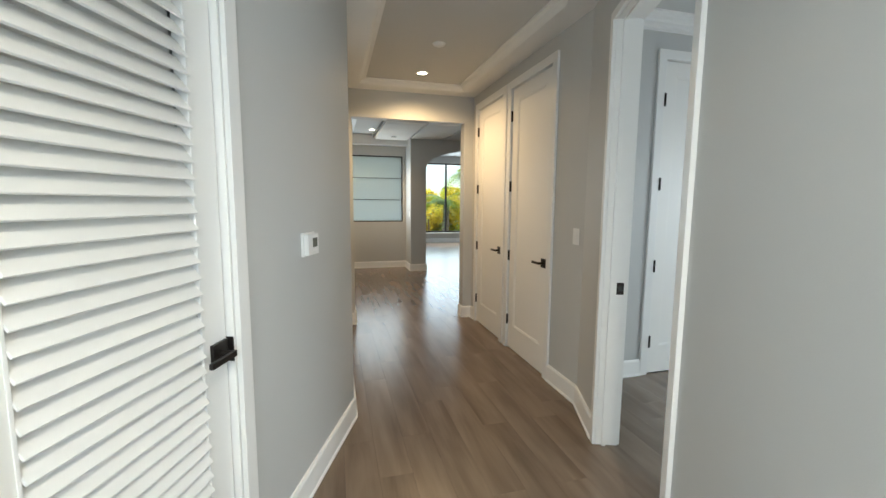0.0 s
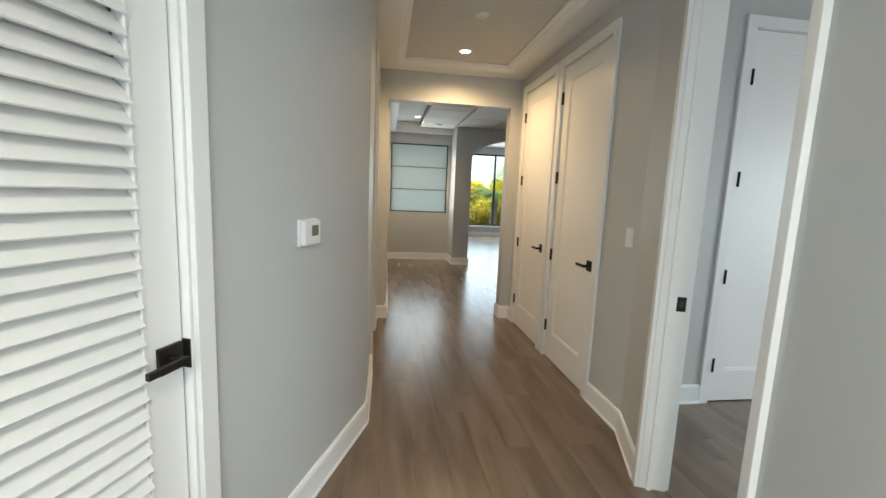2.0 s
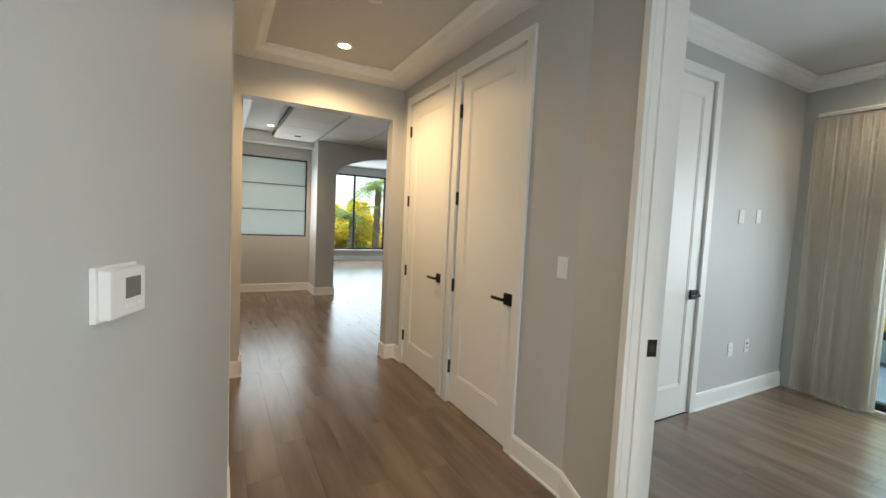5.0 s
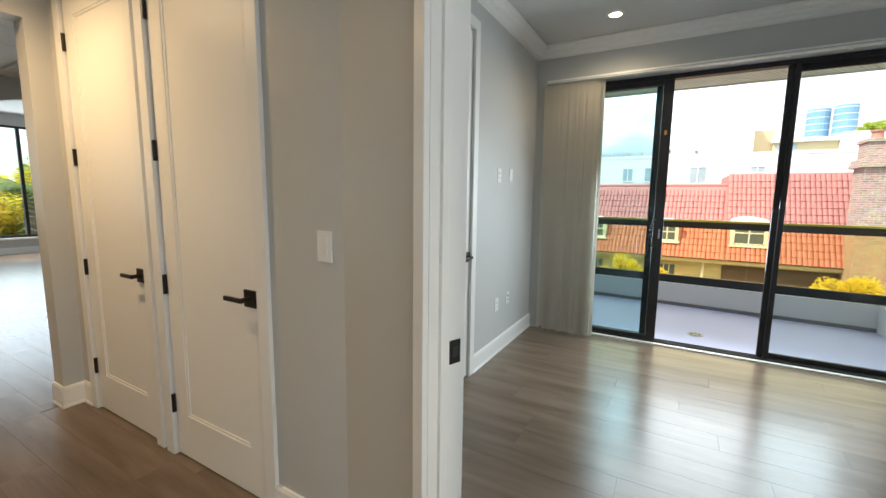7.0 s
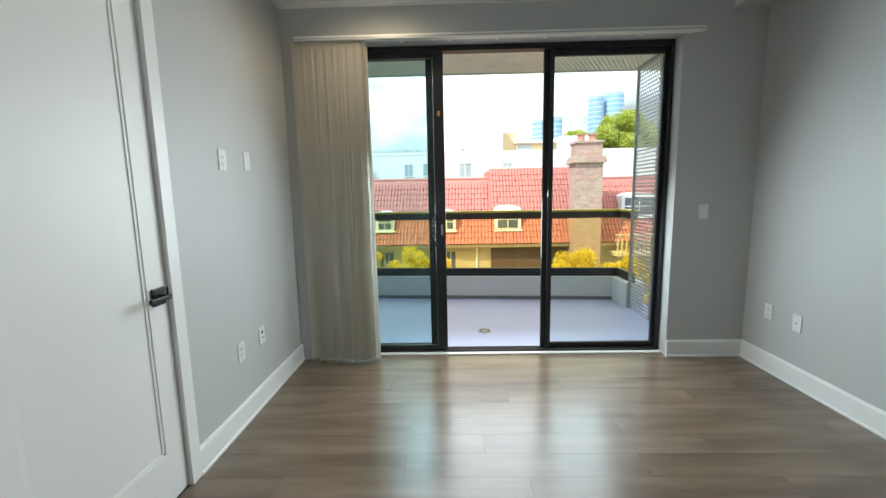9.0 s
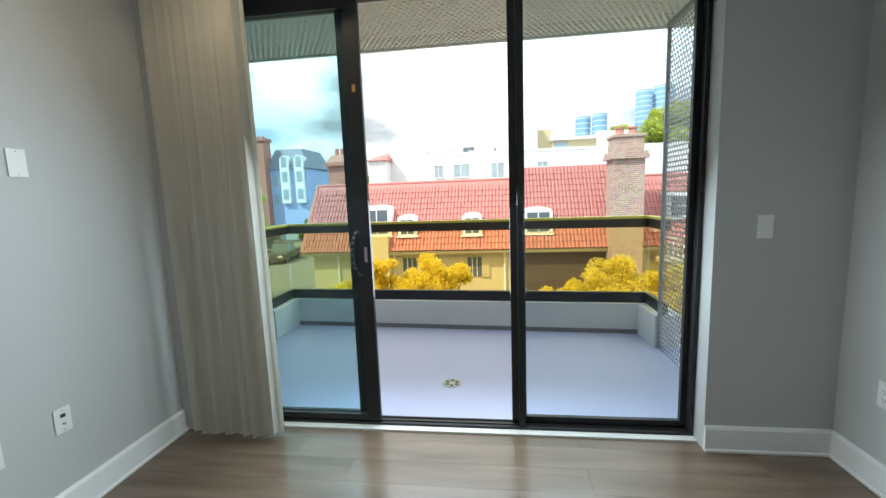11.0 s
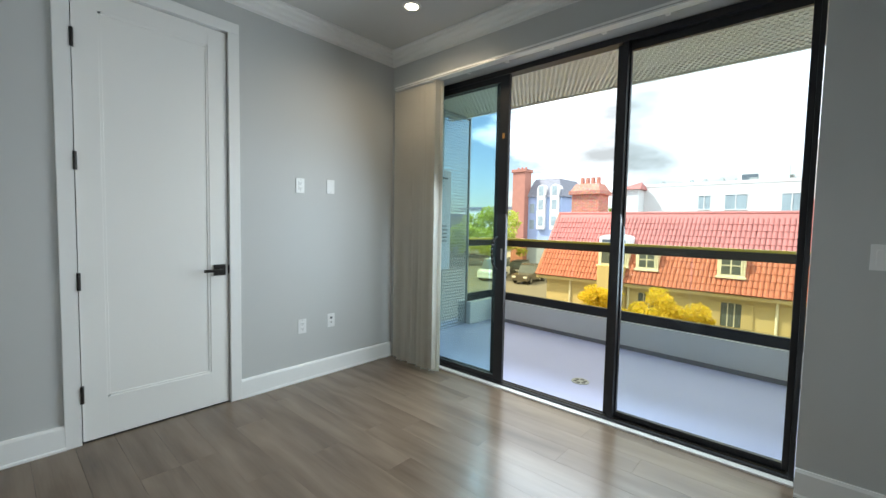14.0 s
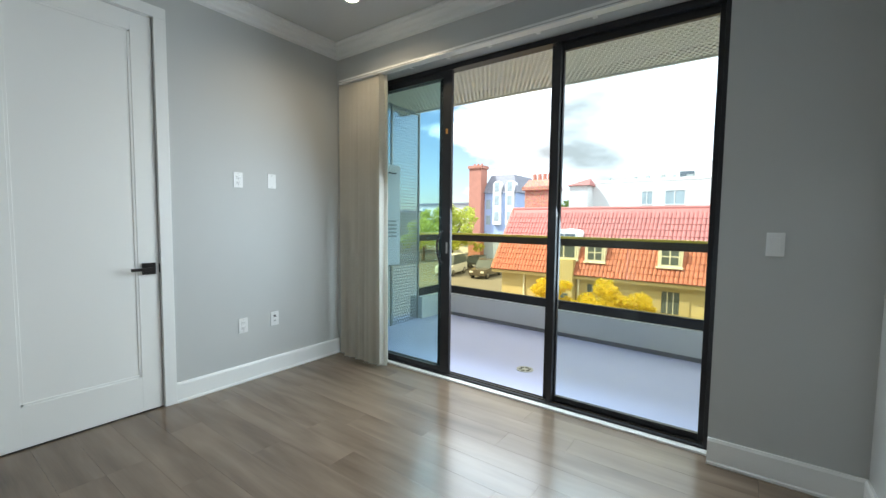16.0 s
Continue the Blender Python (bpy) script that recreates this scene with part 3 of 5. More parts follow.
box(bm, DD[0] + 0.02, 0.036, 2.427, DD[1] - 0.02, 0.058, 2.44, 0.002)
part("door_stop", bm, M_TRIM, bd)
bm = bmesh.new()
box(bm, DD[0] + 0.019, 0.076, 0.928, DD[0] + 0.0225, 0.116, 0.998, 0.001)
strike = part("strike_plate", bm, M_BRONZE, bd)
bm = bmesh.new()
box(bm, DD[0] + 0.0215, 0.086, 0.948, DD[0] + 0.0235, 0.106, 0.978)
part("latch_hole", bm, M_SLOT, strike)
for s in ("l", "r", "t"):
    bm = bmesh.new()
    a, b = DD[0] + 0.02, DD[1] - 0.02
    if s == "l":
        box(bm, a - CW - 0.012, 0.13, 0, a - 0.012, 0.145, 2.53, 0.002)
    elif s == "r":
        box(bm, b, 0.13, 0, b + CW, 0.15, 2.53, 0.002)
    else:
        box(bm, a - CW + 0.004, 0.129, 2.44, b + CW - 0.004, 0.151, 2.529, 0.002)
    part("casing", bm, M_TRIM, bd)
leaf_w = 0.895
lf = part("leaf", leaf_mesh(leaf_w, 2.425), M_DOOR, bd)
# hinged at the far end of local x; swung past square into the room
HING = M_D @ Vector((DD[1] - 0.022, 0.128, 0))
TO = Vector((2.23, 0.82, 0))
ang = math.degrees(math.atan2(TO.y - HING.y, TO.x - HING.x))
lf.matrix_basis = M_D.inverted() @ pose(HING.x, HING.y, 0.008, 0, 0, ang)
lever(lf, leaf_w - 0.07, 0.948, -1, 0.04, 1)
lever(lf, leaf_w - 0.07, 0.948, -1, 0.0, -1)
hinges(lf, 0.0, (0.24, 0.9, 1.55, 2.2), 0.0)
bm = bmesh.new()
box(bm, leaf_w - 0.001, 0.008, 0.90, leaf_w + 0.001, 0.032, 0.99)
part("latch_plate", bm, M_STEEL, lf)

# open doorway in the left-hand wall, seen edge on
od = thing("door_5", M_F, "white cased doorway with its door swung out of sight", "doorway", kind="structure")
casing(od, DF[0] + 0.02, DF[1] - 0.02, 2.44)
jambs(od, DF[0] + 0.02, DF[1] - 0.02, 2.44, 0.119)
bm = bmesh.new()
box(bm, DF[1] - 0.0225, 0.05, 0.915, DF[1] - 0.0195, 0.09, 0.985, 0.001)
part("strike_plate", bm, M_BRONZE, od)

# louvred door, its leaf set back in the jamb
ld = thing("door_6", M_L, "closed white louvred door with a black lever", "door", kind="structure")
casing(ld, DL[0] - 0.012, DL[1] + 0.012, DH + 0.012, 0.062)
jambs(ld, DL[0] - 0.003, DL[1] + 0.003, DH + 0.004, 0.115, 0.015)
lx0, lx1, ly = DL[0] + 0.003, DL[1] - 0.003, 0.026
for nm, c in (("stile", (lx0, ly, 0.01, lx0 + 0.115, ly + 0.038, DH - 0.004)), ("stile", (lx1 - 0.115, ly, 0.01, lx1, ly + 0.038, DH - 0.004)), ("rail", (lx0 + 0.115, ly + 0.001, 0.01, lx1 - 0.115, ly + 0.037, 0.20)), ("rail", (lx0 + 0.115, ly + 0.001, DH - 0.11, lx1 - 0.115, ly + 0.037, DH - 0.004))):
    bm = bmesh.new()
    box(bm, *c, 0.002)
    part(nm, bm, M_DOOR, ld)
for x in (lx0 + 0.110, lx1 - 0.118):
    bm = bmesh.new()
    box(bm, x, ly - 0.003, 0.19, x + 0.008, ly + 0.006, DH - 0.10, 0.002)
    part("bead", bm, M_TRIM, ld)
bm = bmesh.new()
box(bm, lx0 + 0.117, -0.033, -0.0035, lx1 - 0.117, 0.033, 0.0035, 0.0028)
slat_me = finish(bm, "slat", M_DOOR)
z = 0.2547
while z < DH - 0.12:
    piece("slat", slat_me, ld, pose(0, ly + 0.009, z, 51, 0, 0))
    z += 0.0493
bm = bmesh.new()
box(bm, lx0 + 0.115, ly + 0.046, 0.15, lx1 - 0.115, ly + 0.050, DH - 0.06)
part("backing", bm, M_DOOR, ld)
lever(ld, lx1 - 0.046, 0.956, -1, ly)
bm = bmesh.new()
box(bm, lx1 + 0.001, ly - 0.024, 0.911, lx1 + 0.007, ly + 0.004, 0.996, 0.002)
part("latch_plate", bm, M_BRONZE, ld)

# ---- sliding balcony door ----
sd = thing("sliding_door", pose(5.108, 0, 0), "black aluminium sliding door, middle panel slid open", "sliding door", kind="structure")
for nm, c in (("head_track", (0, -0.095, 2.488, 0.085, 2.828, 2.53)), ("floor_track", (0, -0.095, -0.005, 0.085, 2.828, 0.026)), ("jamb", (0.0, -0.095, 0.026, 0.085, -0.073, 2.488)), ("jamb", (0.0, 2.79, 0.026, 0.085, 2.828, 2.488))):
    bm = bmesh.new()
    box(bm, *c, 0.003)
    part(nm, bm, M_FRAME, sd)
for x in (0.024, 0.062):
    bm = bmesh.new()
    box(bm, x, -0.06, 0.025, x + 0.005, 2.78, 0.033)
    part("track_rib", bm, M_BROWN, sd)


def slider_panel(x, y0, y1, pane, w0=0.055, w1=0.055):
    """Framed glass panel between y0 and y1; w0, w1: its stiles."""
    bm = bmesh.new()
    box(bm, x, y0, 0.032, x + 0.03, y0 + w0, 2.489, 0.003)
    box(bm, x, y1 - w1, 0.032, x + 0.03, y1, 2.489, 0.003)
    box(bm, x + 0.001, y0 + w0, 0.032, x + 0.029, y1 - w1, 0.070, 0.002)
    box(bm, x + 0.001, y0 + w0, 2.442, x + 0.029, y1 - w1, 2.489, 0.002)
    p = part("panel", bm, M_FRAME, sd)
    bm = bmesh.new()
    box(bm, x + 0.012, y0 + w0 - 0.005, 0.065, x + 0.018, y1 - w1 + 0.005, 2.447)
    g = part("pane", bm, pane, p)
    g.visible_shadow = False
    return p


slider_panel(0.048, -0.073, 0.905, M_GLASS, 0.03, 0.085)
slider_panel(0.048, 1.80, 2.79, M_GLASS)
p = slider_panel(0.010, 1.712, 2.70, M_GLASS2, 0.085, 0.06)
bm = bmesh.new()
box(bm, 0.008, 0.83, 0.032, 0.046, 0.865, 2.489, 0.003)
part("interlock", bm, M_FRAME, sd)
bm = bmesh.new()
pts = [Vector((0.012, 1.782, 0.95))] + [Vector((0.012 - 0.034 * math.sin(a), 1.782 + 0.036 * math.sin(a), 1.08 - 0.13 * math.cos(a))) for a in [math.pi * k / 10 for k in range(1, 10)]] + [Vector((0.012, 1.782, 1.21))]
for a, b in zip(pts, pts[1:]):
    cyl(bm, a, b, 0.009, seg=10)
part("pull_handle", bm, M_FRAME, p, "black curved pull handle", True)
bm = bmesh.new()
box(bm, 0.008, 1.735, 1.03, 0.012, 1.752, 1.12, 0.001)
part("latch_lever", bm, M_STEEL, p)
bm = bmesh.new()
box(bm, 0.007, 1.745, 1.995, 0.012, 1.765, 2.035, 0.001)
part("sticker", bm, mat("orange_tag", (0.65, 0.30, 0.06), 0.5), p, "small orange tag")

# ---- vertical blind ----
blind = thing("vertical_blind", pose(4.955, 0, 0), "cream fabric vertical blind stacked at one end", "blind")
bm = bmesh.new()
box(bm, -0.045, -0.215, 2.522, 0.02, 2.82, 2.553, 0.004)
part("head_rail", bm, M_TRIM, blind)
bm = bmesh.new()
box(bm, -0.048, -0.21, 2.531, -0.044, 2.815, 2.536)
part("metal_strip", bm, M_STEEL, blind)
for k in range(9):
    y = -0.14 + k * 0.36
    bm = bmesh.new()
    box(bm, 0.018, y - 0.012, 2.521, 0.047, y + 0.012, 2.546)
    part("bracket", bm, M_TRIM, blind)


def vane_mesh(k):
    """One fabric vane, slightly bowed, its foot drifting with its neighbours."""
    rnd = random.Random(k)
    bm = bmesh.new()
    rows, cols = 16, 6
    foot = 0.008 + 0.036 * rnd.random()
    reach, lean, curl = rnd.uniform(-0.022, 0.016), rnd.uniform(-0.007, 0.007), rnd.uniform(-0.010, 0.010)
    grid = []
    for i in range(rows + 1):
        f = i / rows
        z = foot + (2.519 - foot) * f
        sway = (1 - f) ** 1.3 * (0.006 * math.sin(k * 0.8) + lean)
        grid.append([bm.verts.new((-0.045 + 0.09 * j / cols + reach * (1 - f), 0.0035 * math.sin(math.pi * j / cols) + curl * (1 - f) * (j / cols - 0.5) ** 2 * 4 + sway, z)) for j in range(cols + 1)])
    for i in range(rows):
        for j in range(cols):
            bm.faces.new((grid[i][j], grid[i][j + 1], grid[i + 1][j + 1], grid[i + 1][j]))
    bmesh.ops.solidify(bm, geom=bm.faces[:], thickness=0.0009)
    return finish(bm, "vane", M_VANE)


for k in range(25):
    y = 2.30 + k * 0.0212
    turn = -10 if k == 0 else -63 + 5 * math.sin(k * 2.3)
    piece("vane", vane_mesh(k), blind, pose(-0.003, y, 0, 0, 0, turn))

# ---- fixtures ----


def cover_plate(name, m, label, cat, kind_, group=""):
    """White wall plate, 70 by 115 mm, with its insert; m: its centre on the wall, local y into the wall."""
    t = thing(name, m, label, cat, group)
    bm = bmesh.new()
    box(bm, -0.036, -0.006, -0.058, 0.036, 0.0, 0.058, 0.003)
    part("plate", bm, M_PLATE, t)
    if kind_ == "switch":
        bm = bmesh.new()
        box(bm, -0.017, -0.010, -0.034, 0.017, -0.005, 0.034, 0.002)
        v = part("rocker", bm, M_PLATE, t)
    elif kind_ == "outlet":
        for dz in (-0.02, 0.02):
            bm = bmesh.new()
            box(bm, -0.0165, -0.0085, dz - 0.015, 0.0165, -0.005, dz + 0.015, 0.003)
            s = part("socket", bm, M_PLATE, t)
            bm = bmesh.new()
            box(bm, -0.008, -0.0092, dz - 0.003, -0.0055, -0.008, dz + 0.006)
            box(bm, 0.0055, -0.0092, dz - 0.003, 0.008, -0.008, dz + 0.005)
            cyl(bm, (0, -0.0092, dz - 0.009), (0, -0.008, dz - 0.009), 0.0026, seg=8)
            part("slot", bm, M_SLOT, s)
    elif kind_ == "data":
        bm = bmesh.new()
        box(bm, -0.010, -0.009, 0.014, 0.010, -0.005, 0.030)
        part("port", bm, M_SLOT, t)
        bm = bmesh.new()
        cyl(bm, (0, -0.014, -0.016), (0, -0.005, -0.016), 0.006, seg=10)
        part("coax_plug", bm, M_STEEL, t)
    elif kind_ == "coax":
        bm = bmesh.new()
        cyl(bm, (0, -0.012, 0), (0, -0.005, 0), 0.006, seg=10)
        part("coax_plug", bm, M_STEEL, t)
    for dz in (-0.046, 0.046):
        if kind_ != "switch":
            bm = bmesh.new()
            cyl(bm, (0, -0.0072, dz), (0, -0.005, dz), 0.003, seg=8)
            part("screw", bm, M_STEEL, t)
    return t


cover_plate("wall_outlet", pose(4.036, 2.95, 1.589), "white power outlet high on the bedroom wall", "outlet", "outlet")
cover_plate("blank_plate", pose(4.314, 2.95, 1.602), "blank white cover plate high on the wall", "wall plate", "blank")
cover_plate("wall_outlet", pose(4.055, 2.95, 0.452), "white power outlet low on the bedroom wall", "outlet", "outlet")
cover_plate("data_outlet", pose(4.323, 2.95, 0.460), "white data outlet with a dark port", "outlet", "data")
cover_plate("light_switch", pose(5.0, -0.33, 1.195, 0, 0, -90), "white rocker switch beside the sliding door", "switch", "switch")
cover_plate("wall_outlet", pose(4.745, -0.715, 0.452, 0, 0, 180), "white power outlet above the baseboard", "outlet", "outlet")
cover_plate("cable_outlet", pose(4.49, -0.715, 0.442, 0, 0, 180), "white cable outlet above the baseboard", "outlet", "coax")
cover_plate("light_switch", pose(1.815, 2.72, 1.215, 0, 0, -90), "white rocker switch on the hall wall", "switch", "switch")
cover_plate("light_switch", pose(1.70, 8.75, 1.2, 0, 0, -90), "white switch on the pier beside the arch", "switch", "switch")

th = thing("thermostat", M_L @ pose(3.28, 0, 1.249), "white square thermostat with a small grey display", "thermostat")
bm = bmesh.new()
box(bm, -0.068, -0.012, -0.056, 0.068, 0, 0.056, 0.003)
part("back_plate", bm, M_PLATE, th)
bm = bmesh.new()
box(bm, -0.060, -0.034, -0.050, 0.060, -0.011, 0.050, 0.006)
part("housing", bm, M_PLATE, th)
bm = bmesh.new()
box(bm, -0.012, -0.0355, -0.014, 0.040, -0.033, 0.030, 0.001)
part("display", bm, M_SCREEN, th)
for k in range(4):
    bm = bmesh.new()
    box(bm, -0.012 + 0.014 * k, -0.036, -0.032, -0.003 + 0.014 * k, -0.033, -0.026, 0.001)
    part("button", bm, M_TRIM, th)


def downlight(x, y, z, lit, label):
    t = thing("downlight", pose(x, y, z), label, "ceiling light", "recessed downlights")
    bm = bmesh.new()
    r = bmesh.ops.create_cone(bm, cap_ends=False, segments=32, radius1=0.050, radius2=0.070, depth=0.008, matrix=pose(0, 0, -0.004))
    bmesh.ops.solidify(bm, geom=bm.faces[:], thickness=0.004)
    part("trim_ring", bm, M_TRIM if lit else M_STEEL, t)
    bm = bmesh.new()
    cyl(bm, (0, 0, -0.004), (0, 0, 0.004), 0.048, seg=32)
    part("lens", bm, M_LAMP if lit else M_BROWN, t)


downlight(1.055, 4.45, CEIL_H, True, "lit warm recessed downlight in the hall ceiling")
downlight(4.48, 2.16, CEIL_B, True, "lit recessed downlight in the bedroom ceiling")
downlight(0.90, 8.40, 2.86, True, "lit recessed downlight in the living-room ceiling")
det = thing("smoke_detector", pose(1.03, 3.65, CEIL_H), "small white round detector on the hall ceiling", "detector")
bm = bmesh.new()
cyl(bm, (0, 0, -0.012), (0, 0, 0), 0.050, 0.055, 28)
part("base", bm, M_PLATE, det)
bm = bmesh.new()
cyl(bm, (0, 0, -0.022), (0, 0, -0.012), 0.030, 0.046, 28)
part("cap", bm, M_PLATE, det)

# ---- living room: ceiling panels, frosted window, sunroom window ----
bm = bmesh.new()
box(bm, 0.37, 5.15, 2.66, 0.50, 9.2, 2.858)
box(bm, 0.50, 8.98, 2.661, 1.70, 9.2, 2.857)
solid("trim", bm, M_TRIM, Matrix(), "white dropped border of the living-room ceiling", "trim")
bm = bmesh.new()
box(bm, 0.98, 5.30, 2.80, 6.1, 8.6, 2.84)
box(bm, 0.98, 8.6, 2.801, 1.69, 8.97, 2.839)
# panels stay in the ceiling's one mesh
solid("ceiling", bm, M_SLOT, Matrix(), "dark recess above the ceiling panels", "ceiling")
bm = bmesh.new()
xs = [1.0, 1.71, 2.42, 3.18, 3.94, 4.70, 5.46]
for i in range(6):
    for j in range(6):
        y0 = 5.32 + 0.60 * j
        y1 = y0 + 0.586
        if y1 > 8.59 and i > 0:
            y1 = 8.59
        if y0 < 8.5 and y1 > y0:
            box(bm, xs[i], y0, 2.752, xs[i + 1] - 0.045, min(y1, 8.96), 2.80, 0.004)
solid("ceiling", bm, M_PANEL, Matrix(), "white suspended ceiling panels with dark joints", "ceiling")
# Bronze light fittings, modelled unlit with a dark face.
for x, y in ((1.27, 6.45), (1.33, 8.45)):
    t = thing("recessed_fitting", pose(x, y, 2.752), "round dark recessed fitting in a ceiling panel", "ceiling fitting", "fittings in the panels")
    bm = bmesh.new()
    cyl(bm, (0, 0, -0.006), (0, 0, 0.0), 0.075, 0.08, 28)
    part("ring", bm, M_TRIM, t)
    bm = bmesh.new()
    cyl(bm, (0, 0, -0.008), (0, 0, -0.004), 0.055, seg=28)
    part("fitting_face", bm, M_BROWN, t)

fw = thing("window_1", pose(0.427, 9.2, 1.02), "frosted window in three panes with a black frame", "window", kind="structure")
for nm, c in (("frame", (0, 0.05, 0, 1.208, 0.10, 0.022)), ("frame", (0, 0.05, 1.411, 1.208, 0.10, 1.433)), ("frame", (0, 0.05, 0.022, 0.022, 0.10, 1.411)), ("frame", (1.186, 0.05, 0.022, 1.208, 0.10, 1.411)), ("glazing_bar", (0.022, 0.058, 0.478, 1.186, 0.09, 0.488)), ("glazing_bar", (0.022, 0.058, 0.950, 1.186, 0.09, 0.960))):
    bm = bmesh.new()
    box(bm, *c, 0.002)
    part(nm, bm, M_FRAME, fw)
for z0, z1 in ((0.022, 0.478), (0.488, 0.950), (0.960, 1.411)):
    bm = bmesh.new()
    box(bm, 0.02, 0.07, z0, 1.188, 0.076, z1)
    part("pane", bm, M_FROST, fw).visible_shadow = False

lw = thing("window_2", pose(2.05, 14.6, 0.36), "tall black-framed window wall of the sunroom", "window", kind="structure")
for c in ((0, 0.06, 0, 3.8, 0.12, 0.05), (0, 0.06, 2.45, 3.8, 0.12, 2.5), (0, 0.06, 0.05, 0.05, 0.12, 2.45), (3.75, 0.06, 0.05, 3.8, 0.12, 2.45), (0.98, 0.055, 0.05, 1.04, 0.125, 2.45), (2.05, 0.055, 0.05, 2.11, 0.125, 2.45), (3.12, 0.055, 0.05, 3.18, 0.125, 2.45)):
    bm = bmesh.new()
    box(bm, *c, 0.003)
    part("frame", bm, M_FRAME, lw)
for x0, x1 in ((0.05, 0.98), (1.04, 2.05), (2.11, 3.12), (3.18, 3.75)):
    bm = bmesh.new()
    box(bm, x0, 0.085, 0.05, x1, 0.091, 2.45)
    part("pane", bm, M_GLASS, lw).visible_shadow = False
bm = bmesh.new()
box(bm, -0.05, -0.06, -0.045, 3.85, 0.06, -0.004, 0.006)
part("sill", bm, M_TRIM, lw)

# ---- balcony ----


def fx(y):
    """The inner face of the balcony's front upstand."""
    return 6.985 + 0.068 * (y + 0.42)


DECK, UP = -0.05, 0.255                    # the deck and the top of the upstand
bm = bmesh.new()
prism(bm, [(5.26, -0.75), (fx(-0.75) + 0.24, -0.75), (fx(3.66) + 0.24, 3.66), (5.26, 3.66)], -0.36, DECK)
solid("balcony_floor", bm, M_DECK, Matrix(), "grey coated balcony floor, the blue of sky shade in its colour", "floor")
bm = bmesh.new()
prism(bm, [(fx(-0.66), -0.66), (fx(-0.66) + 0.2, -0.66), (fx(3.52) + 0.2, 3.52), (fx(3.52), 3.52)], DECK + 0.001, UP)
prism(bm, [(6.60, -0.66), (fx(-0.66) - 0.001, -0.66), (fx(-0.42) - 0.001, -0.42), (6.60, -0.44)], DECK + 0.001, UP - 0.002)
prism(bm, [(6.74, 3.30), (fx(3.29) - 0.001, 3.29), (fx(3.52) - 0.001, 3.52), (6.74, 3.52)], DECK + 0.001, UP - 0.002)
solid("balcony_upstand", bm, M_STUCCO, Matrix(), "white stucco upstand round the balcony", "wall")
# Grey strip stands in for the shadow line where upstand meets deck.
bm = bmesh.new()
prism(bm, [(fx(-0.42) - 0.014, -0.42), (fx(-0.42) - 0.0005, -0.42), (fx(3.29) - 0.0005, 3.29), (fx(3.29) - 0.014, 3.29)], DECK + 0.002, DECK + 0.045)
solid("trim", bm, mat("grey_foot_shade", (0.22, 0.22, 0.23), 0.6), Matrix(), "grey strip painted as shade at the foot of the upstand", "trim")

rail = thing("balcony_railing", Matrix(), "bronze-tinted glass balcony railing with a bronze top rail", "railing")


def run(x0, y0, x1, y1):
    """One straight run of the railing on top of the upstand."""
    d = Vector((x1 - x0, y1 - y0, 0))
    m = pose(x0, y0, 0, 0, 0, math.degrees(math.atan2(d.y, d.x)))
    n = d.length
    for nm, c, mt in (("bottom_channel", (0, -0.025, UP - 0.002, n, 0.025, 0.362), M_FRAME), ("rail_channel", (0, -0.024, 1.022, n, 0.024, 1.108), M_BROWN), ("top_rail", (-0.01, -0.032, 1.108, n + 0.01, 0.032, 1.134), M_RAIL_GLINT)):
        bm = bmesh.new()
        box(bm, *c, 0.004)
        part(nm, bm, mt, rail).matrix_basis = m
    k = max(1, round(n / 1.25))
    for i in range(k):
        bm = bmesh.new()
        box(bm, n * i / k + 0.004, -0.005, 0.355, n * (i + 1) / k - 0.004, 0.005, 1.03)
        g = part("glass_panel", bm, M_AMBER, rail)
        g.matrix_basis = m
        g.visible_shadow = False


run(fx(-0.53) + 0.08, -0.53, fx(3.40) + 0.08, 3.40)
run(6.62, -0.53, fx(-0.53) + 0.05, -0.53)
run(6.77, 3.40, fx(3.40) + 0.05, 3.40)


def perforated(nx, nz, p, r, thick):
    """Sheet of nx by nz cells of pitch p with a hexagonal hole of radius r in each, alternate rows set off by half a cell."""
    vs, fs = [], []
    for side in (0, 1):
        for k in range(nz):
            ox = 0.5 * p if k % 2 else 0.0
            for i in range(nx):
                b = len(vs)
                cx, cz = (i + 0.5) * p + ox, (k + 0.5) * p * 0.88
                hx, hz = p / 2, p * 0.44
                for dx, dz in ((-hx, -hz), (0, -hz), (hx, -hz), (hx, hz), (0, hz), (-hx, hz)):
                    vs.append((cx + dx, side * thick, cz + dz))
                for dx, dz in ((-0.87, -0.5), (0, -1), (0.87, -0.5), (0.87, 0.5), (0, 1), (-0.87, 0.5)):
                    vs.append((cx + dx * r, side * thick, cz + dz * r))
                for q in range(6):
                    s = (q + 1) % 6
                    f = (b + q, b + s, b + 6 + s, b + 6 + q)
                    fs.append(f if side == 0 else f[::-1])
    half = len(vs) // 2
    for b in range(0, half, 12):
        for q in range(6):
            s = (q + 1) % 6
            fs.append((b + 6 + q, b + 6 + s, half + b + 6 + s, half + b + 6 + q))
    me = bpy.data.meshes.new("perforated_sheet")
    me.from_pydata(vs, [], fs)
    return me


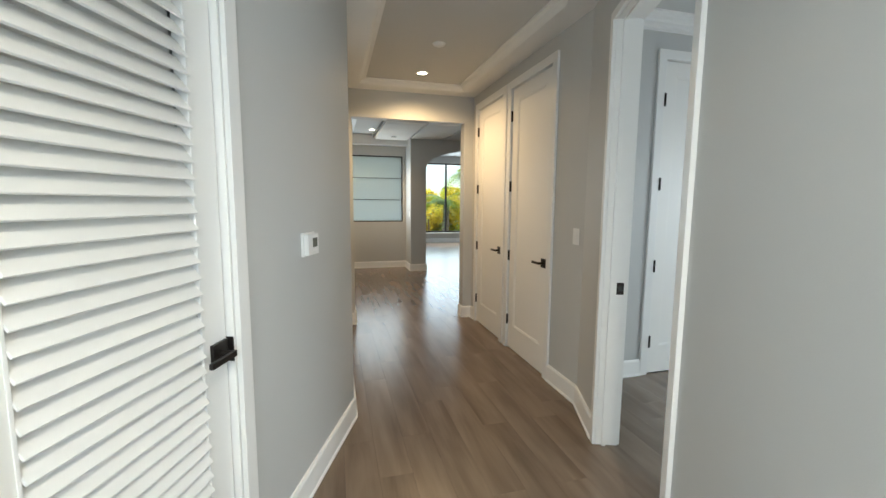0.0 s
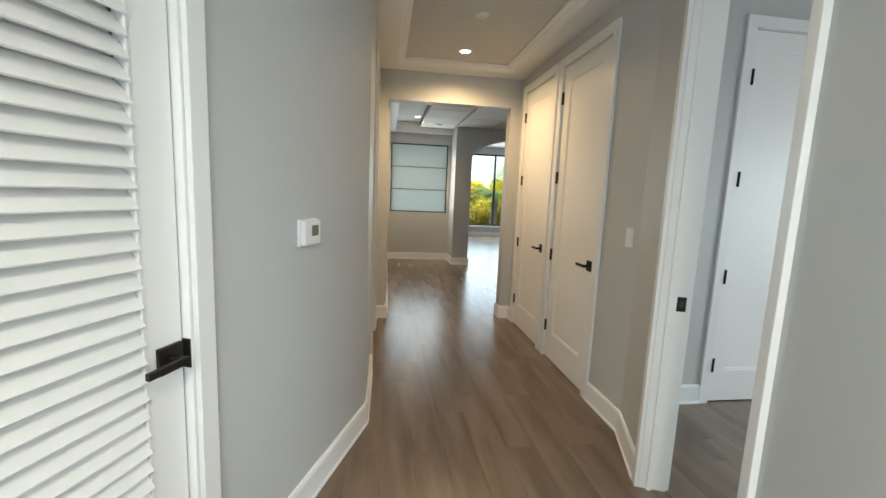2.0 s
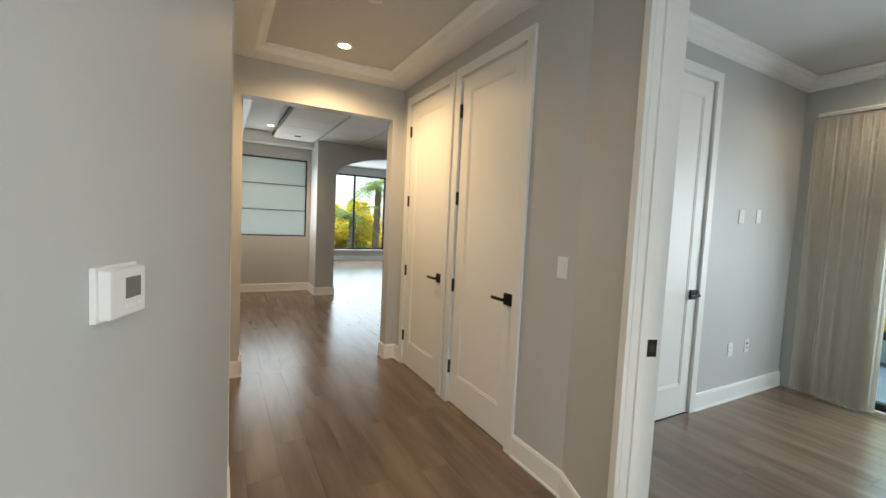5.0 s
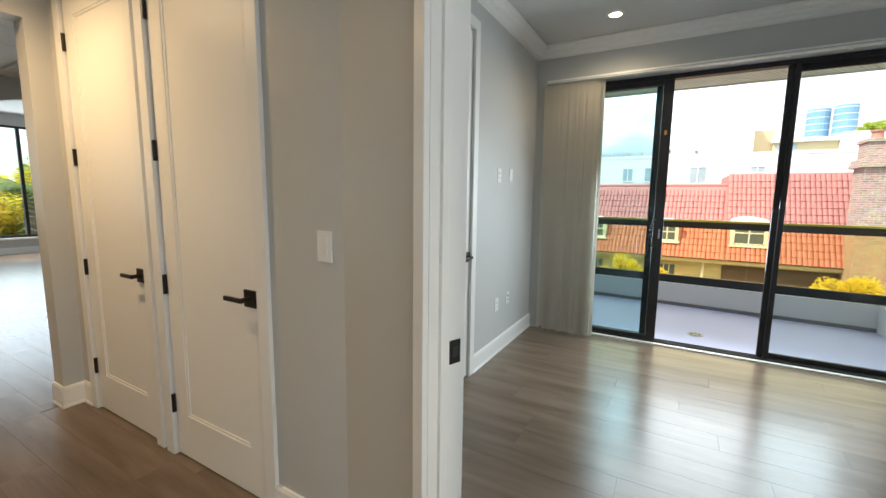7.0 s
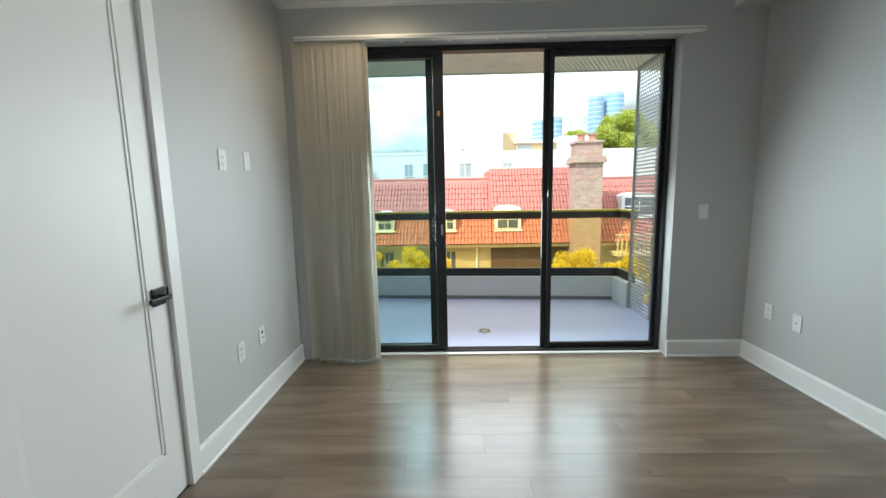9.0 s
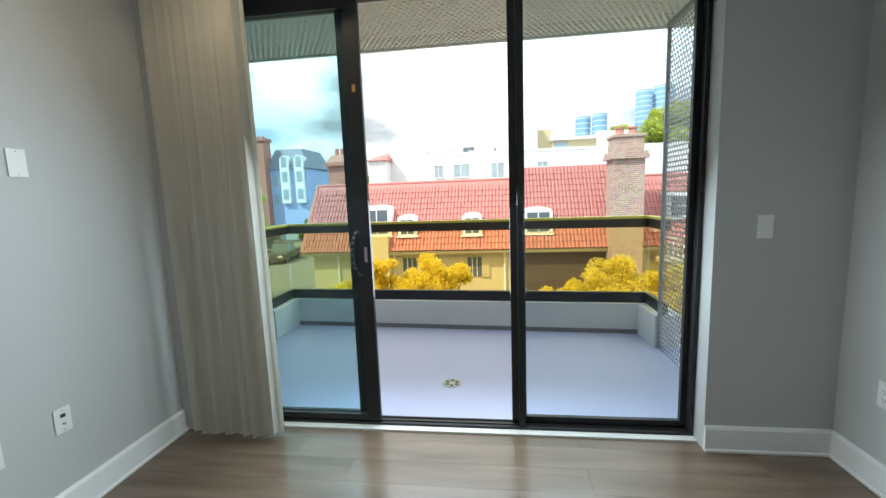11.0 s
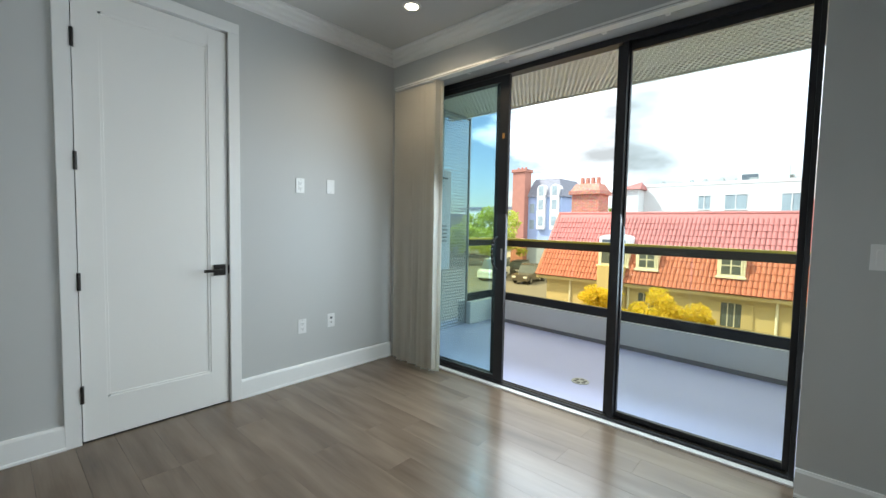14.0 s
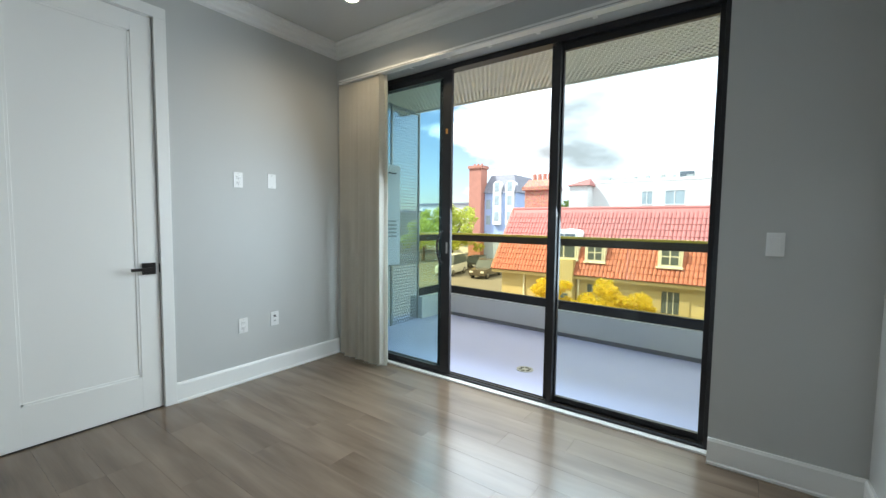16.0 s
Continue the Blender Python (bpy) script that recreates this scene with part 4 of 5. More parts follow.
def screen(name, m, w, h, bar, label):
    t = thing(name, m, label, "screen")
    nx, nz = int(w / 0.046), int(h / (0.046 * 0.88))
    me = perforated(nx, nz, 0.046, 0.0182, 0.002)
    me.materials.append(M_PERF)
    piece("sheet", me, t, Matrix())
    for c in ((-0.03, -0.02, 0, 0.012, 0.03, h), (w - 0.006, -0.012, 0, w + 0.012, 0.02, h), (bar, -0.018, 0, bar + 0.03, -0.001, h), (0, -0.02, h - 0.03, w, 0.03, h + 0.01)):
        bm = bmesh.new()
        box(bm, *c, 0.002)
        part("frame_bar", bm, M_PERF, t)
    return t


screen("perforated_screen", pose(5.29, 3.38, DECK), 1.45, 2.80, 0.893, "full-height perforated metal balcony screen with a cabinet before it")
screen("perforated_screen", pose(5.29, -0.48, DECK), 1.30, 2.78, 0.80, "full-height perforated metal balcony screen")
cab = thing("utility_cabinet", pose(5.85, 3.365, 0.76), "pale green-white metal utility cabinet on the balcony screen", "cabinet")
bm = bmesh.new()
box(bm, -0.35, -0.18, 0, 0.30, 0.0, 1.20, 0.008)
part("body", bm, M_STUCCO, cab)
bm = bmesh.new()
box(bm, -0.33, -0.19, 0.02, 0.28, -0.18, 1.18, 0.004)
dr = part("door", bm, M_STUCCO, cab)
for k in range(5):
    bm = bmesh.new()
    box(bm, 0.06, -0.196, 0.34 + 0.045 * k, 0.22, -0.189, 0.36 + 0.045 * k, 0.002)
    part("vent_slat", bm, M_PERF, dr)
bm = bmesh.new()
box(bm, 0.08, -0.197, 1.09, 0.22, -0.189, 1.105)
part("slot", bm, M_SLOT, dr)
# mesh soffit over the balcony
bm = bmesh.new()
box(bm, 5.262, -0.75, 2.84, 6.66, 3.66, 3.30)
solid("balcony_ceiling", bm, M_SOFFIT, Matrix(), "slab over the balcony", "ceiling")
t = thing("soffit_screen", pose(5.27, -0.72, 2.735, 0, 0, 0), "beige expanded-metal soffit over the balcony", "soffit", kind="structure")
me = perforated(int(4.34 / 0.05), int(1.39 / 0.044), 0.05, 0.0175, 0.004)
me.materials.append(M_SOFFIT)
piece("sheet", me, t, Matrix(((0, 0, 1, 0), (1, 0, 0, 0), (0, 1, 0, 0), (0, 0, 0, 1))))
bm = bmesh.new()
box(bm, 1.365, -0.02, -0.015, 1.395, 4.38, 0.12, 0.004)
part("edge_trim", bm, M_SOFFIT, t)
dr = thing("floor_drain", pose(5.81, 1.34, DECK), "round slotted metal floor drain in the balcony", "drain")
bm = bmesh.new()
cyl(bm, (0, 0, 0), (0, 0, 0.004), 0.075, seg=28)
part("plate", bm, M_PERF, dr)
for k in range(6):
    a = math.pi * k / 3
    bm = bmesh.new()
    cyl(bm, (0.042 * math.cos(a), 0.042 * math.sin(a), 0.003), (0.042 * math.cos(a), 0.042 * math.sin(a), 0.0055), 0.017, seg=10)
    part("hole", bm, M_SLOT, dr)
# unseen storey added to block the sun, and outer skin of our own building
bm = bmesh.new()
box(bm, -2.3, -3.0, 3.32, 5.26, 15.0, 6.0)
box(bm, 5.26, 3.70, 3.42, 6.4, 15.0, 6.0)
solid("sun_block_storey", bm, M_STUCCO, Matrix(), "unseen storey added overhead to keep sun off the balcony", "building")
bm = bmesh.new()
box(bm, 5.264, 3.68, -4.5, 6.4, 3.80, 3.4)
box(bm, 5.264, -3.0, -4.5, 5.4, -0.77, 3.3)
solid("outer_wall", bm, M_STUCCO, Matrix(), "stucco outer walls beside the balcony", "wall")

# ---- outdoors ----
GZ = -4.6
bm = bmesh.new()
box(bm, -300, -900, GZ - 0.3, 1500, 900, GZ)
solid("ground", bm, M_ASPHALT, Matrix(), "street asphalt and yards down below", "ground")
bm = bmesh.new()
box(bm, 8.5, -40, GZ, 19.9, 14.5, GZ + 0.12)
solid("pavement", bm, M_CONC, Matrix(), "concrete yard and pavement with a kerb", "pavement")


bm = bmesh.new()
box(bm, 19.9, 9.6, GZ, 58, 36, GZ + 0.03)
solid("road", bm, M_DRIVE, Matrix(), "sunlit tan concrete side street", "road")


def brick_material(name, a, b, mortar, w, h):
    m = bpy.data.materials.new(name)
    m.use_nodes = True
    n, l = m.node_tree.nodes, m.node_tree.links
    geo = n.new("ShaderNodeNewGeometry")
    sep = n.new("ShaderNodeSeparateXYZ")
    l.new(geo.outputs["Position"], sep.inputs[0])
    add = n.new("ShaderNodeMath")
    l.new(sep.outputs["X"], add.inputs[0])
    l.new(sep.outputs["Y"], add.inputs[1])
    cmb = n.new("ShaderNodeCombineXYZ")
    l.new(add.outputs[0], cmb.inputs["X"])
    l.new(sep.outputs["Z"], cmb.inputs["Y"])
    br = n.new("ShaderNodeTexBrick")
    br.inputs["Color1"].default_value, br.inputs["Color2"].default_value, br.inputs["Mortar"].default_value = (*a, 1), (*b, 1), (*mortar, 1)
    br.inputs["Scale"].default_value, br.inputs["Brick Width"].default_value, br.inputs["Row Height"].default_value, br.inputs["Mortar Size"].default_value = 1.0, w, h, h * 0.10
    l.new(cmb.outputs[0], br.inputs["Vector"])
    nz = n.new("ShaderNodeTexNoise")
    nz.inputs["Scale"].default_value = 9
    l.new(geo.outputs["Position"], nz.inputs["Vector"])
    mx = n.new("ShaderNodeMixRGB")
    mx.blend_type, mx.inputs[0].default_value = "OVERLAY", 0.5
    l.new(br.outputs["Color"], mx.inputs[1])
    l.new(nz.outputs["Color"], mx.inputs[2])
    l.new(mx.outputs[0], n["Principled BSDF"].inputs["Base Color"])
    n["Principled BSDF"].inputs["Roughness"].default_value = 0.85
    bp = n.new("ShaderNodeBump")
    bp.inputs["Distance"].default_value, bp.inputs["Strength"].default_value = 0.02, 0.6
    bp.invert = True
    l.new(br.outputs["Fac"], bp.inputs["Height"])
    l.new(bp.outputs["Normal"], n["Principled BSDF"].inputs["Normal"])
    return m


M_BRK = brick_material("chimney_brick", (0.46, 0.29, 0.23), (0.32, 0.19, 0.15), (0.55, 0.49, 0.43), 0.24, 0.075)
M_BRK2 = brick_material("terracotta_brick", (0.46, 0.20, 0.14), (0.38, 0.15, 0.10), (0.46, 0.34, 0.28), 0.24, 0.075)

# house across the street: cream walls below a steep red tile roof with dormers
house = thing("tiled_house", pose(20.0, 0, 0), "cream house with a steep red tile roof and arched dormers", "house")
EZ = -0.95
SEG = [(9.58, -0.18, 2.04), (-0.18, -4.2, 2.45), (-4.2, -12.0, 1.95)]      # runs of roof: from y, to y, ridge height
bm = bmesh.new()
box(bm, 0.35, -12.0, GZ, 6.0, 9.2, EZ + 0.05)
part("wall", bm, M_CREAM, house)
bm = bmesh.new()
for y0, y1, rz in SEG:
    for k, (a, b) in enumerate(((y0, y1),)):
        q = [(0.0, a, EZ), (0.0, b, EZ), (2.0, b, rz), (2.0, a - (0.12 if a > 5 else 0), rz), (5.5, b, rz), (5.5, a - (0.12 if a > 5 else 0), rz), (6.2, b, EZ), (6.2, a, EZ)]
        v = [bm.verts.new(c) for c in q]
        for f in ((0, 1, 2, 3), (3, 2, 4, 5), (5, 4, 6, 7), (0, 3, 5, 7), (1, 6, 4, 2), (0, 7, 6, 1)):
            bm.faces.new([v[i] for i in f])
roof = part("roof", bm, M_TILE, house, "steep red clay tile roof")
bm = bmesh.new()
box(bm, 0.02, -12, EZ - 0.16, 0.40, 9.6, EZ - 0.02, 0.02)
part("eaves_gutter", bm, M_CREAM, house)

# tiles: tapered half barrels in courses
bm = bmesh.new()
seg = 6
ra, rb, tl = 0.069, 0.076, 0.32
ring = [[], []]
for k, (s, r) in enumerate(((0.0, rb), (tl, ra))):
    for i in range(seg + 1):
        a = math.pi * i / seg
        ring[k].append(bm.verts.new((0.0 + r * math.cos(a), s, r * 0.5 * math.sin(a) + (0.022 if k == 0 else 0.0))))
for i in range(seg):
    bm.faces.new((ring[0][i], ring[0][i + 1], ring[1][i + 1], ring[1][i]))
bm.faces.new(ring[0])
tile_me = finish(bm, "tile", M_TILE)
places = []
for y0, y1, rz in SEG:
    el = math.degrees(math.atan2(rz - EZ, 2.0))
    n_row = int(math.hypot(2.0, rz - EZ) / 0.30)
    for r in range(n_row):
        f = r * 0.30 / math.hypot(2.0, rz - EZ)
        top = y0 - (0.12 * f if y0 > 5 else 0)
        n_col = int((top - y1) / 0.154)
        for c in range(n_col):
            # local: x across the roof, y up the slope
            places.append(Matrix.Translation((2.0 * f - 0.03, top - 0.08 - c * 0.154, EZ + (rz - EZ) * f + 0.005)) @ pose(0, 0, 0, 0, 0, -90) @ pose(0, 0, 0, el, 0, 0))
rt = random.Random(3)
near = [m for m in places if -0.2 < m.translation.y < 9.0][:280]
near_ids = {id(m) for m in near}
for m in near:
    piece("tile", tile_me, roof, m @ pose(rt.uniform(-0.006, 0.006), 0, 0, rt.uniform(-0.5, 0.5)))
vs, fs = [], []
src_v, src_f = [v.co.copy() for v in tile_me.vertices], [tuple(p.vertices) for p in tile_me.polygons]
for m in places:
    if id(m) in near_ids:
        continue
    b = len(vs)
    mm = m @ pose(rt.uniform(-0.006, 0.006), 0, 0, rt.uniform(-0.5, 0.5))
    vs += [tuple(mm @ c) for c in src_v]
    fs += [tuple(b + i for i in f) for f in src_f]
me = bpy.data.meshes.new("tile_field")
me.from_pydata(vs, [], fs)
me.materials.append(M_TILE)
tf = piece("tile_field", me, roof, Matrix())
tf["kind"] = "stuff"


for y0, y1, rz in SEG:
    bm = bmesh.new()
    cyl(bm, (2.02, y0 - (0.11 if y0 > 5 else 0), rz - 0.015), (2.02, y1, rz - 0.015), 0.075, seg=10)
    part("ridge_cap", bm, M_TILE, roof)
bm = bmesh.new()
cyl(bm, (-0.02, 9.58, EZ + 0.02), (2.02, 9.46, 2.04), 0.07, seg=10)
part("verge_cap", bm, M_TERRA, roof)


def dormer(y, w, z0, z1, deep=1.4):
    """Arched white dormer with a dark window, its front near the eaves."""
    x0 = 2.0 * (z0 - EZ) / (2.04 - EZ) - 0.04
    bm = bmesh.new()
    n = 10
    out = [(y + w / 2, z0), (y + w / 2, z1 - 0.16)] + [(y + w / 2 * math.cos(a), z1 - 0.16 + 0.16 * math.sin(a)) for a in [math.pi * k / n for k in range(1, n)]] + [(y - w / 2, z1 - 0.16), (y - w / 2, z0)]
    fr = [bm.verts.new((x0 - 0.06, a, b)) for a, b in out]
    bk = [bm.verts.new((x0 + deep, a, b)) for a, b in out]
    bm.faces.new(fr)
    for i in range(len(out)):
        j = (i + 1) % len(out)
        bm.faces.new((fr[i], fr[j], bk[j], bk[i]))
    d = part("dormer", bm, M_WHITEB, house, "white arched dormer")
    bm = bmesh.new()
    box(bm, x0 - 0.075, y - w / 2 + 0.12, z0 + 0.10, x0 - 0.062, y + w / 2 - 0.12, z1 - 0.22)
    part("pane", bm, M_DARKWIN, d)
    bm = bmesh.new()
    box(bm, x0 - 0.095, y - 0.02, z0 + 0.10, x0 - 0.074, y + 0.02, z1 - 0.22)
    box(bm, x0 - 0.093, y - w / 2 + 0.11, (z0 + z1) / 2 - 0.08, x0 - 0.0745, y + w / 2 - 0.11, (z0 + z1) / 2 - 0.04)
    for a in (y - w / 2 + 0.09, y + w / 2 - 0.13):
        box(bm, x0 - 0.094, a, z0 + 0.09, x0 - 0.0742, a + 0.04, z1 - 0.2)
    part("glazing_bar", bm, M_WHITEB, d)
    bm = bmesh.new()
    box(bm, x0 - 0.16, y - w / 2 - 0.05, z0 - 0.05, x0 - 0.02, y + w / 2 + 0.05, z0 + 0.02, 0.01)
    part("sill", bm, M_WHITEB, d)


dormer(6.12, 1.25, -0.30, 1.06)
dormer(4.76, 0.84, -0.34, 0.60)
dormer(1.92, 0.84, -0.36, 0.60)
dormer(-0.87, 1.18, -0.36, 0.76)
dormer(-6.9, 1.6, 0.12, 1.22)
# bay under the large dormer
bm = bmesh.new()
box(bm, -0.13, 5.55, GZ, 0.5, 6.62, -0.28, 0.02)
bay = part("bay", bm, M_CREAM, house)
bm = bmesh.new()
box(bm, -0.145, 5.75, -3.0, -0.12, 6.42, -1.75)
part("pane", bm, M_DARKWIN, bay)


def shuttered(y, z0, z1, w=0.62):
    bm = bmesh.new()
    box(bm, 0.325, y - w / 2, z0, 0.36, y + w / 2, z1, 0.01)
    wn_ = part("window", bm, M_DARKWIN, house)
    bm = bmesh.new()
    for a, b in ((y - w / 2 - 0.34, y - w / 2), (y + w / 2, y + w / 2 + 0.34)):
        box(bm, 0.30, a, z0 - 0.03, 0.352, b, z1 + 0.03, 0.01)
        k = z0
        while k < z1:
            box(bm, 0.29, a + 0.04, k, 0.305, b - 0.04, k + 0.035)
            k += 0.08
    part("shutter", bm, M_CREAM, wn_)
    bm = bmesh.new()
    for q in range(1, 3):
        box(bm, 0.315, y - w / 2 + w * q / 3 - 0.012, z0, 0.327, y - w / 2 + w * q / 3 + 0.012, z1)
    part("glazing_bar", bm, M_WHITEB, wn_)


shuttered(1.85, -2.18, -1.32)
shuttered(4.72, -2.18, -1.32)
shuttered(7.9, -4.1, -3.2)
# Flat panel; the garage opening's shade is put into its brown.
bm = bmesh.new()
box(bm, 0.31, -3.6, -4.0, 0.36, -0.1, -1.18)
part("garage_shade_panel", bm, mat("garage_brown_shade", (0.10, 0.065, 0.05), 0.8), house, "flat panel in the dark brown of a shaded garage opening")
for y in (0.55, 5.42, 8.0):
    bm = bmesh.new()
    cyl(bm, (0.30, y, GZ), (0.30, y, EZ - 0.1), 0.045, seg=10)
    part("downpipe", bm, M_WHITEB, house)
# great brick chimney stack, with stepped cap and pots
ch = thing("brick_chimney", pose(19.65, -4.18, 0), "tall brown brick chimney stack with two clay pots", "chimney")
bm = bmesh.new()
box(bm, -0.3, -0.57, GZ, 0.7, 0.57, 2.52)
part("shaft", bm, M_BRK, ch)
bm = bmesh.new()
box(bm, -0.42, -0.70, 2.52, 0.82, 0.70, 2.66, 0.02)
box(bm, -0.38, -0.66, 2.66, 0.78, 0.66, 2.80, 0.02)
box(bm, -0.26, -0.54, 2.80, 0.66, 0.54, 3.34, 0.02)
box(bm, -0.32, -0.60, 3.34, 0.72, 0.60, 3.45, 0.02)
part("cap", bm, M_BRK, ch)
for y in (-0.25, 0.24):
    bm = bmesh.new()
    cyl(bm, (0.2, y, 3.45), (0.2, y, 3.70), 0.17, 0.14)
    cyl(bm, (0.2, y, 3.70), (0.2, y, 3.76), 0.19, 0.19)
    part("pot", bm, M_TERRA, ch)
# white balcony with balusters beyond the chimney
bl = thing("house_balcony", pose(19.9, -6.9, -1.35), "cream balcony with turned balusters on the house", "balcony")
bm = bmesh.new()
box(bm, -0.5, -1.6, -0.16, 0.4, 1.5, 0.0, 0.02)
part("slab", bm, M_CREAM, bl)
bm = bmesh.new()
box(bm, -0.46, -1.55, 0.72, -0.34, 1.45, 0.80, 0.02)
part("handrail", bm, M_CREAM, bl)
bm = bmesh.new()
cyl(bm, (0, 0, 0), (0, 0, 0.3), 0.05, 0.03, 8)
cyl(bm, (0, 0, 0.3), (0, 0, 0.72), 0.055, 0.025, 8)
bal = finish(bm, "baluster", M_CREAM)
for k in range(16):
    piece("baluster", bal, bl, pose(-0.4, -1.5 + 0.19 * k, 0))
# second stack behind the ridge
ch = thing("brick_chimney", pose(23.2, 8.42, 0), "broad red brick chimney with a row of clay pots", "chimney")
bm = bmesh.new()
box(bm, -0.6, -0.70, 1.0, 0.7, 0.70, 3.02)
part("shaft", bm, M_BRK2, ch)
bm = bmesh.new()
prism(bm, [(-0.75, -0.82), (0.85, -0.82), (0.85, 0.82), (-0.75, 0.82)], 3.02, 3.20)
v = [bm.verts.new(c) for c in ((-0.7, -0.76, 3.20), (0.8, -0.76, 3.20), (0.8, 0.76, 3.20), (-0.7, 0.76, 3.20), (-0.4, -0.58, 3.58), (0.5, -0.58, 3.58), (0.5, 0.58, 3.58), (-0.4, 0.58, 3.58))]
for f in ((0, 1, 5, 4), (1, 2, 6, 5), (2, 3, 7, 6), (3, 0, 4, 7), (4, 5, 6, 7)):
    bm.faces.new([v[i] for i in f])
part("cap", bm, M_BRK2, ch)
for y in (-0.42, -0.14, 0.14, 0.42):
    bm = bmesh.new()
    cyl(bm, (0, y, 3.58), (0, y, 3.92), 0.12, 0.10, 12)
    part("pot", bm, M_TERRA, ch)

# white flat-roofed block behind
wb = thing("white_block", pose(32.0, 0, 0), "white flat-roofed apartment block with small windows", "building")
bm = bmesh.new()
box(bm, 0, -16, GZ, 10, 8.3, 4.12)
part("wall", bm, M_PALEB, wb)
bm = bmesh.new()
box(bm, -0.02, -16, 4.12, 0.25, 8.32, 4.32, 0.02)
part("parapet", bm, M_PALEB, wb)
bm = bmesh.new()
box(bm, 0.5, -2.15, 4.12, 5, 0.2, 6.38, 0.03)
part("roof_house", bm, M_PALEB, wb)
bm = bmesh.new()
box(bm, 0.2, -8.4, 4.12, 5, -6.2, 5.3, 0.03)
part("roof_house", bm, M_PALEB, wb)
bm = bmesh.new()
a_ = [bm.verts.new((1.2, y, z)) for y, z in ((0.9, 4.12), (3.3, 4.12), (3.3, 4.92), (0.9, 5.42))]
b_ = [bm.verts.new((4.0, y, z)) for y, z in ((0.9, 4.12), (3.3, 4.12), (3.3, 4.92), (0.9, 5.42))]
bm.faces.new(a_)
bm.faces.new(b_[::-1])
for i in range(4):
    bm.faces.new((a_[i], b_[i], b_[(i + 1) % 4], a_[(i + 1) % 4]))
shed = part("roof_shed", bm, M_PALEB, wb, "white lean-to room on the roof")
bm = bmesh.new()
box(bm, 1.14, 2.3, 4.36, 1.19, 3.1, 4.78)
part("pane", bm, M_DARKWIN, shed)
bm = bmesh.new()
box(bm, 1.3, -3.2, 4.12, 5, -2.15, 5.75, 0.03)
part("stair_tower", bm, M_CREAM, wb, "cream stair tower on the roof")
bm = bmesh.new()
box(bm, 1.0, -6.2, 4.12, 5, -3.2, 4.92, 0.03)
terrace = part("terrace_room", bm, M_CREAM, wb, "cream set-back rooftop room")
bm = bmesh.new()
box(bm, 0.75, -6.3, 4.92, 5.2, -3.1, 5.12, 0.03)
part("eaves_slab", bm, M_WHITEB, terrace)
for y in (-2.75, -2.3):
    bm = bmesh.new()
    cyl(bm, (1.7, y, 5.75), (1.7, y, 6.25), 0.10, 0.08, 10)
    part("flue", bm, M_PALEB, terrace)
bm = bmesh.new()
box(bm, 0.95, -4.3, 4.36, 1.0, -3.3, 4.78)
part("pane", bm, M_PALEWIN, terrace)
for y, w, z0, z1 in ((4.8, 0.6, 2.64, 3.46), (3.2, 1.05, 2.62, 3.48), (0.66, 0.85, 2.48, 3.46), (-2.42, 0.65, 3.1, 3.42), (-7.2, 0.9, 2.75, 3.55)):
    bm = bmesh.new()
    box(bm, -0.02, y - w / 2, z0, 0.05, y + w / 2, z1)
    w_ = part("window", bm, M_PALEWIN, wb)
    bm = bmesh.new()
    box(bm, -0.06, y - w / 2 - 0.05, z0 - 0.06, 0.0, y + w / 2 + 0.05, z0, 0.01)
    box(bm, -0.05, y - 0.025, z0, -0.02, y + 0.025, z1)
    box(bm, -0.05, y - w / 2 - 0.05, z1, 0.0, y + w / 2 + 0.05, z1 + 0.05, 0.01)
    part("frame", bm, M_PALEB, w_)
ra_ = random.Random(11)
for k in range(9):
    y = 7.6 - k * 0.85
    t = thing("roof_unit", pose(33.2 + ra_.uniform(0, 1.5), y, 4.12), "grey rooftop vent unit", "roof unit", "roof units")
    h = ra_.uniform(0.2, 0.5)
    bm = bmesh.new()
    box(bm, -0.25, -0.22, 0, 0.25, 0.22, h, 0.03)
    part("body", bm, M_PERF, t)
    bm = bmesh.new()
    cyl(bm, (0, 0, h), (0, 0, h + 0.18), 0.14, 0.11, 12)
    part("fan_collar", bm, M_PERF, t)
t = thing("tile_turret", pose(31.0, 8.9, 0), "small white turret with a red tile hip roof", "turret")
bm = bmesh.new()
box(bm, -0.3, -0.62, GZ, 1.2, 0.62, 3.92)
part("wall", bm, M_WHITEB, t)
bm = bmesh.new()
v = [bm.verts.new(c) for c in ((-0.5, -0.8, 3.92), (1.4, -0.8, 3.92), (1.4, 0.8, 3.92), (-0.5, 0.8, 3.92), (0.45, -0.6, 4.45))]
for f in ((0, 1, 4), (1, 2, 4), (2, 3, 4), (3, 0, 4), (3, 2, 1, 0)):
    bm.faces.new([v[i] for i in f])
part("roof", bm, M_TILE, t)

# blue mansard house far down the street, with its terracotta stack
bh = thing("blue_house", pose(62, 31.4, 0), "blue house with a grey mansard roof and white arched bays", "house")
bm = bmesh.new()
box(bm, 0, -2.6, GZ, 9, 3.4, 6.2)
part("wall", bm, M_BLUE, bh)
bm = bmesh.new()
v = [bm.verts.new(c) for c in ((-0.3, -2.9, 6.2), (9, -2.9, 6.2), (9, 3.6, 6.2), (-0.3, 3.6, 6.2), (1.2, -1.6, 9.2), (8, -1.6, 9.2), (8, 2.6, 9.2), (1.2, 2.6, 9.2))]
for f in ((0, 1, 5, 4), (1, 2, 6, 5), (2, 3, 7, 6), (3, 0, 4, 7), (4, 5, 6, 7)):
    bm.faces.new([v[i] for i in f])
part("roof", bm, M_SLATE, bh)
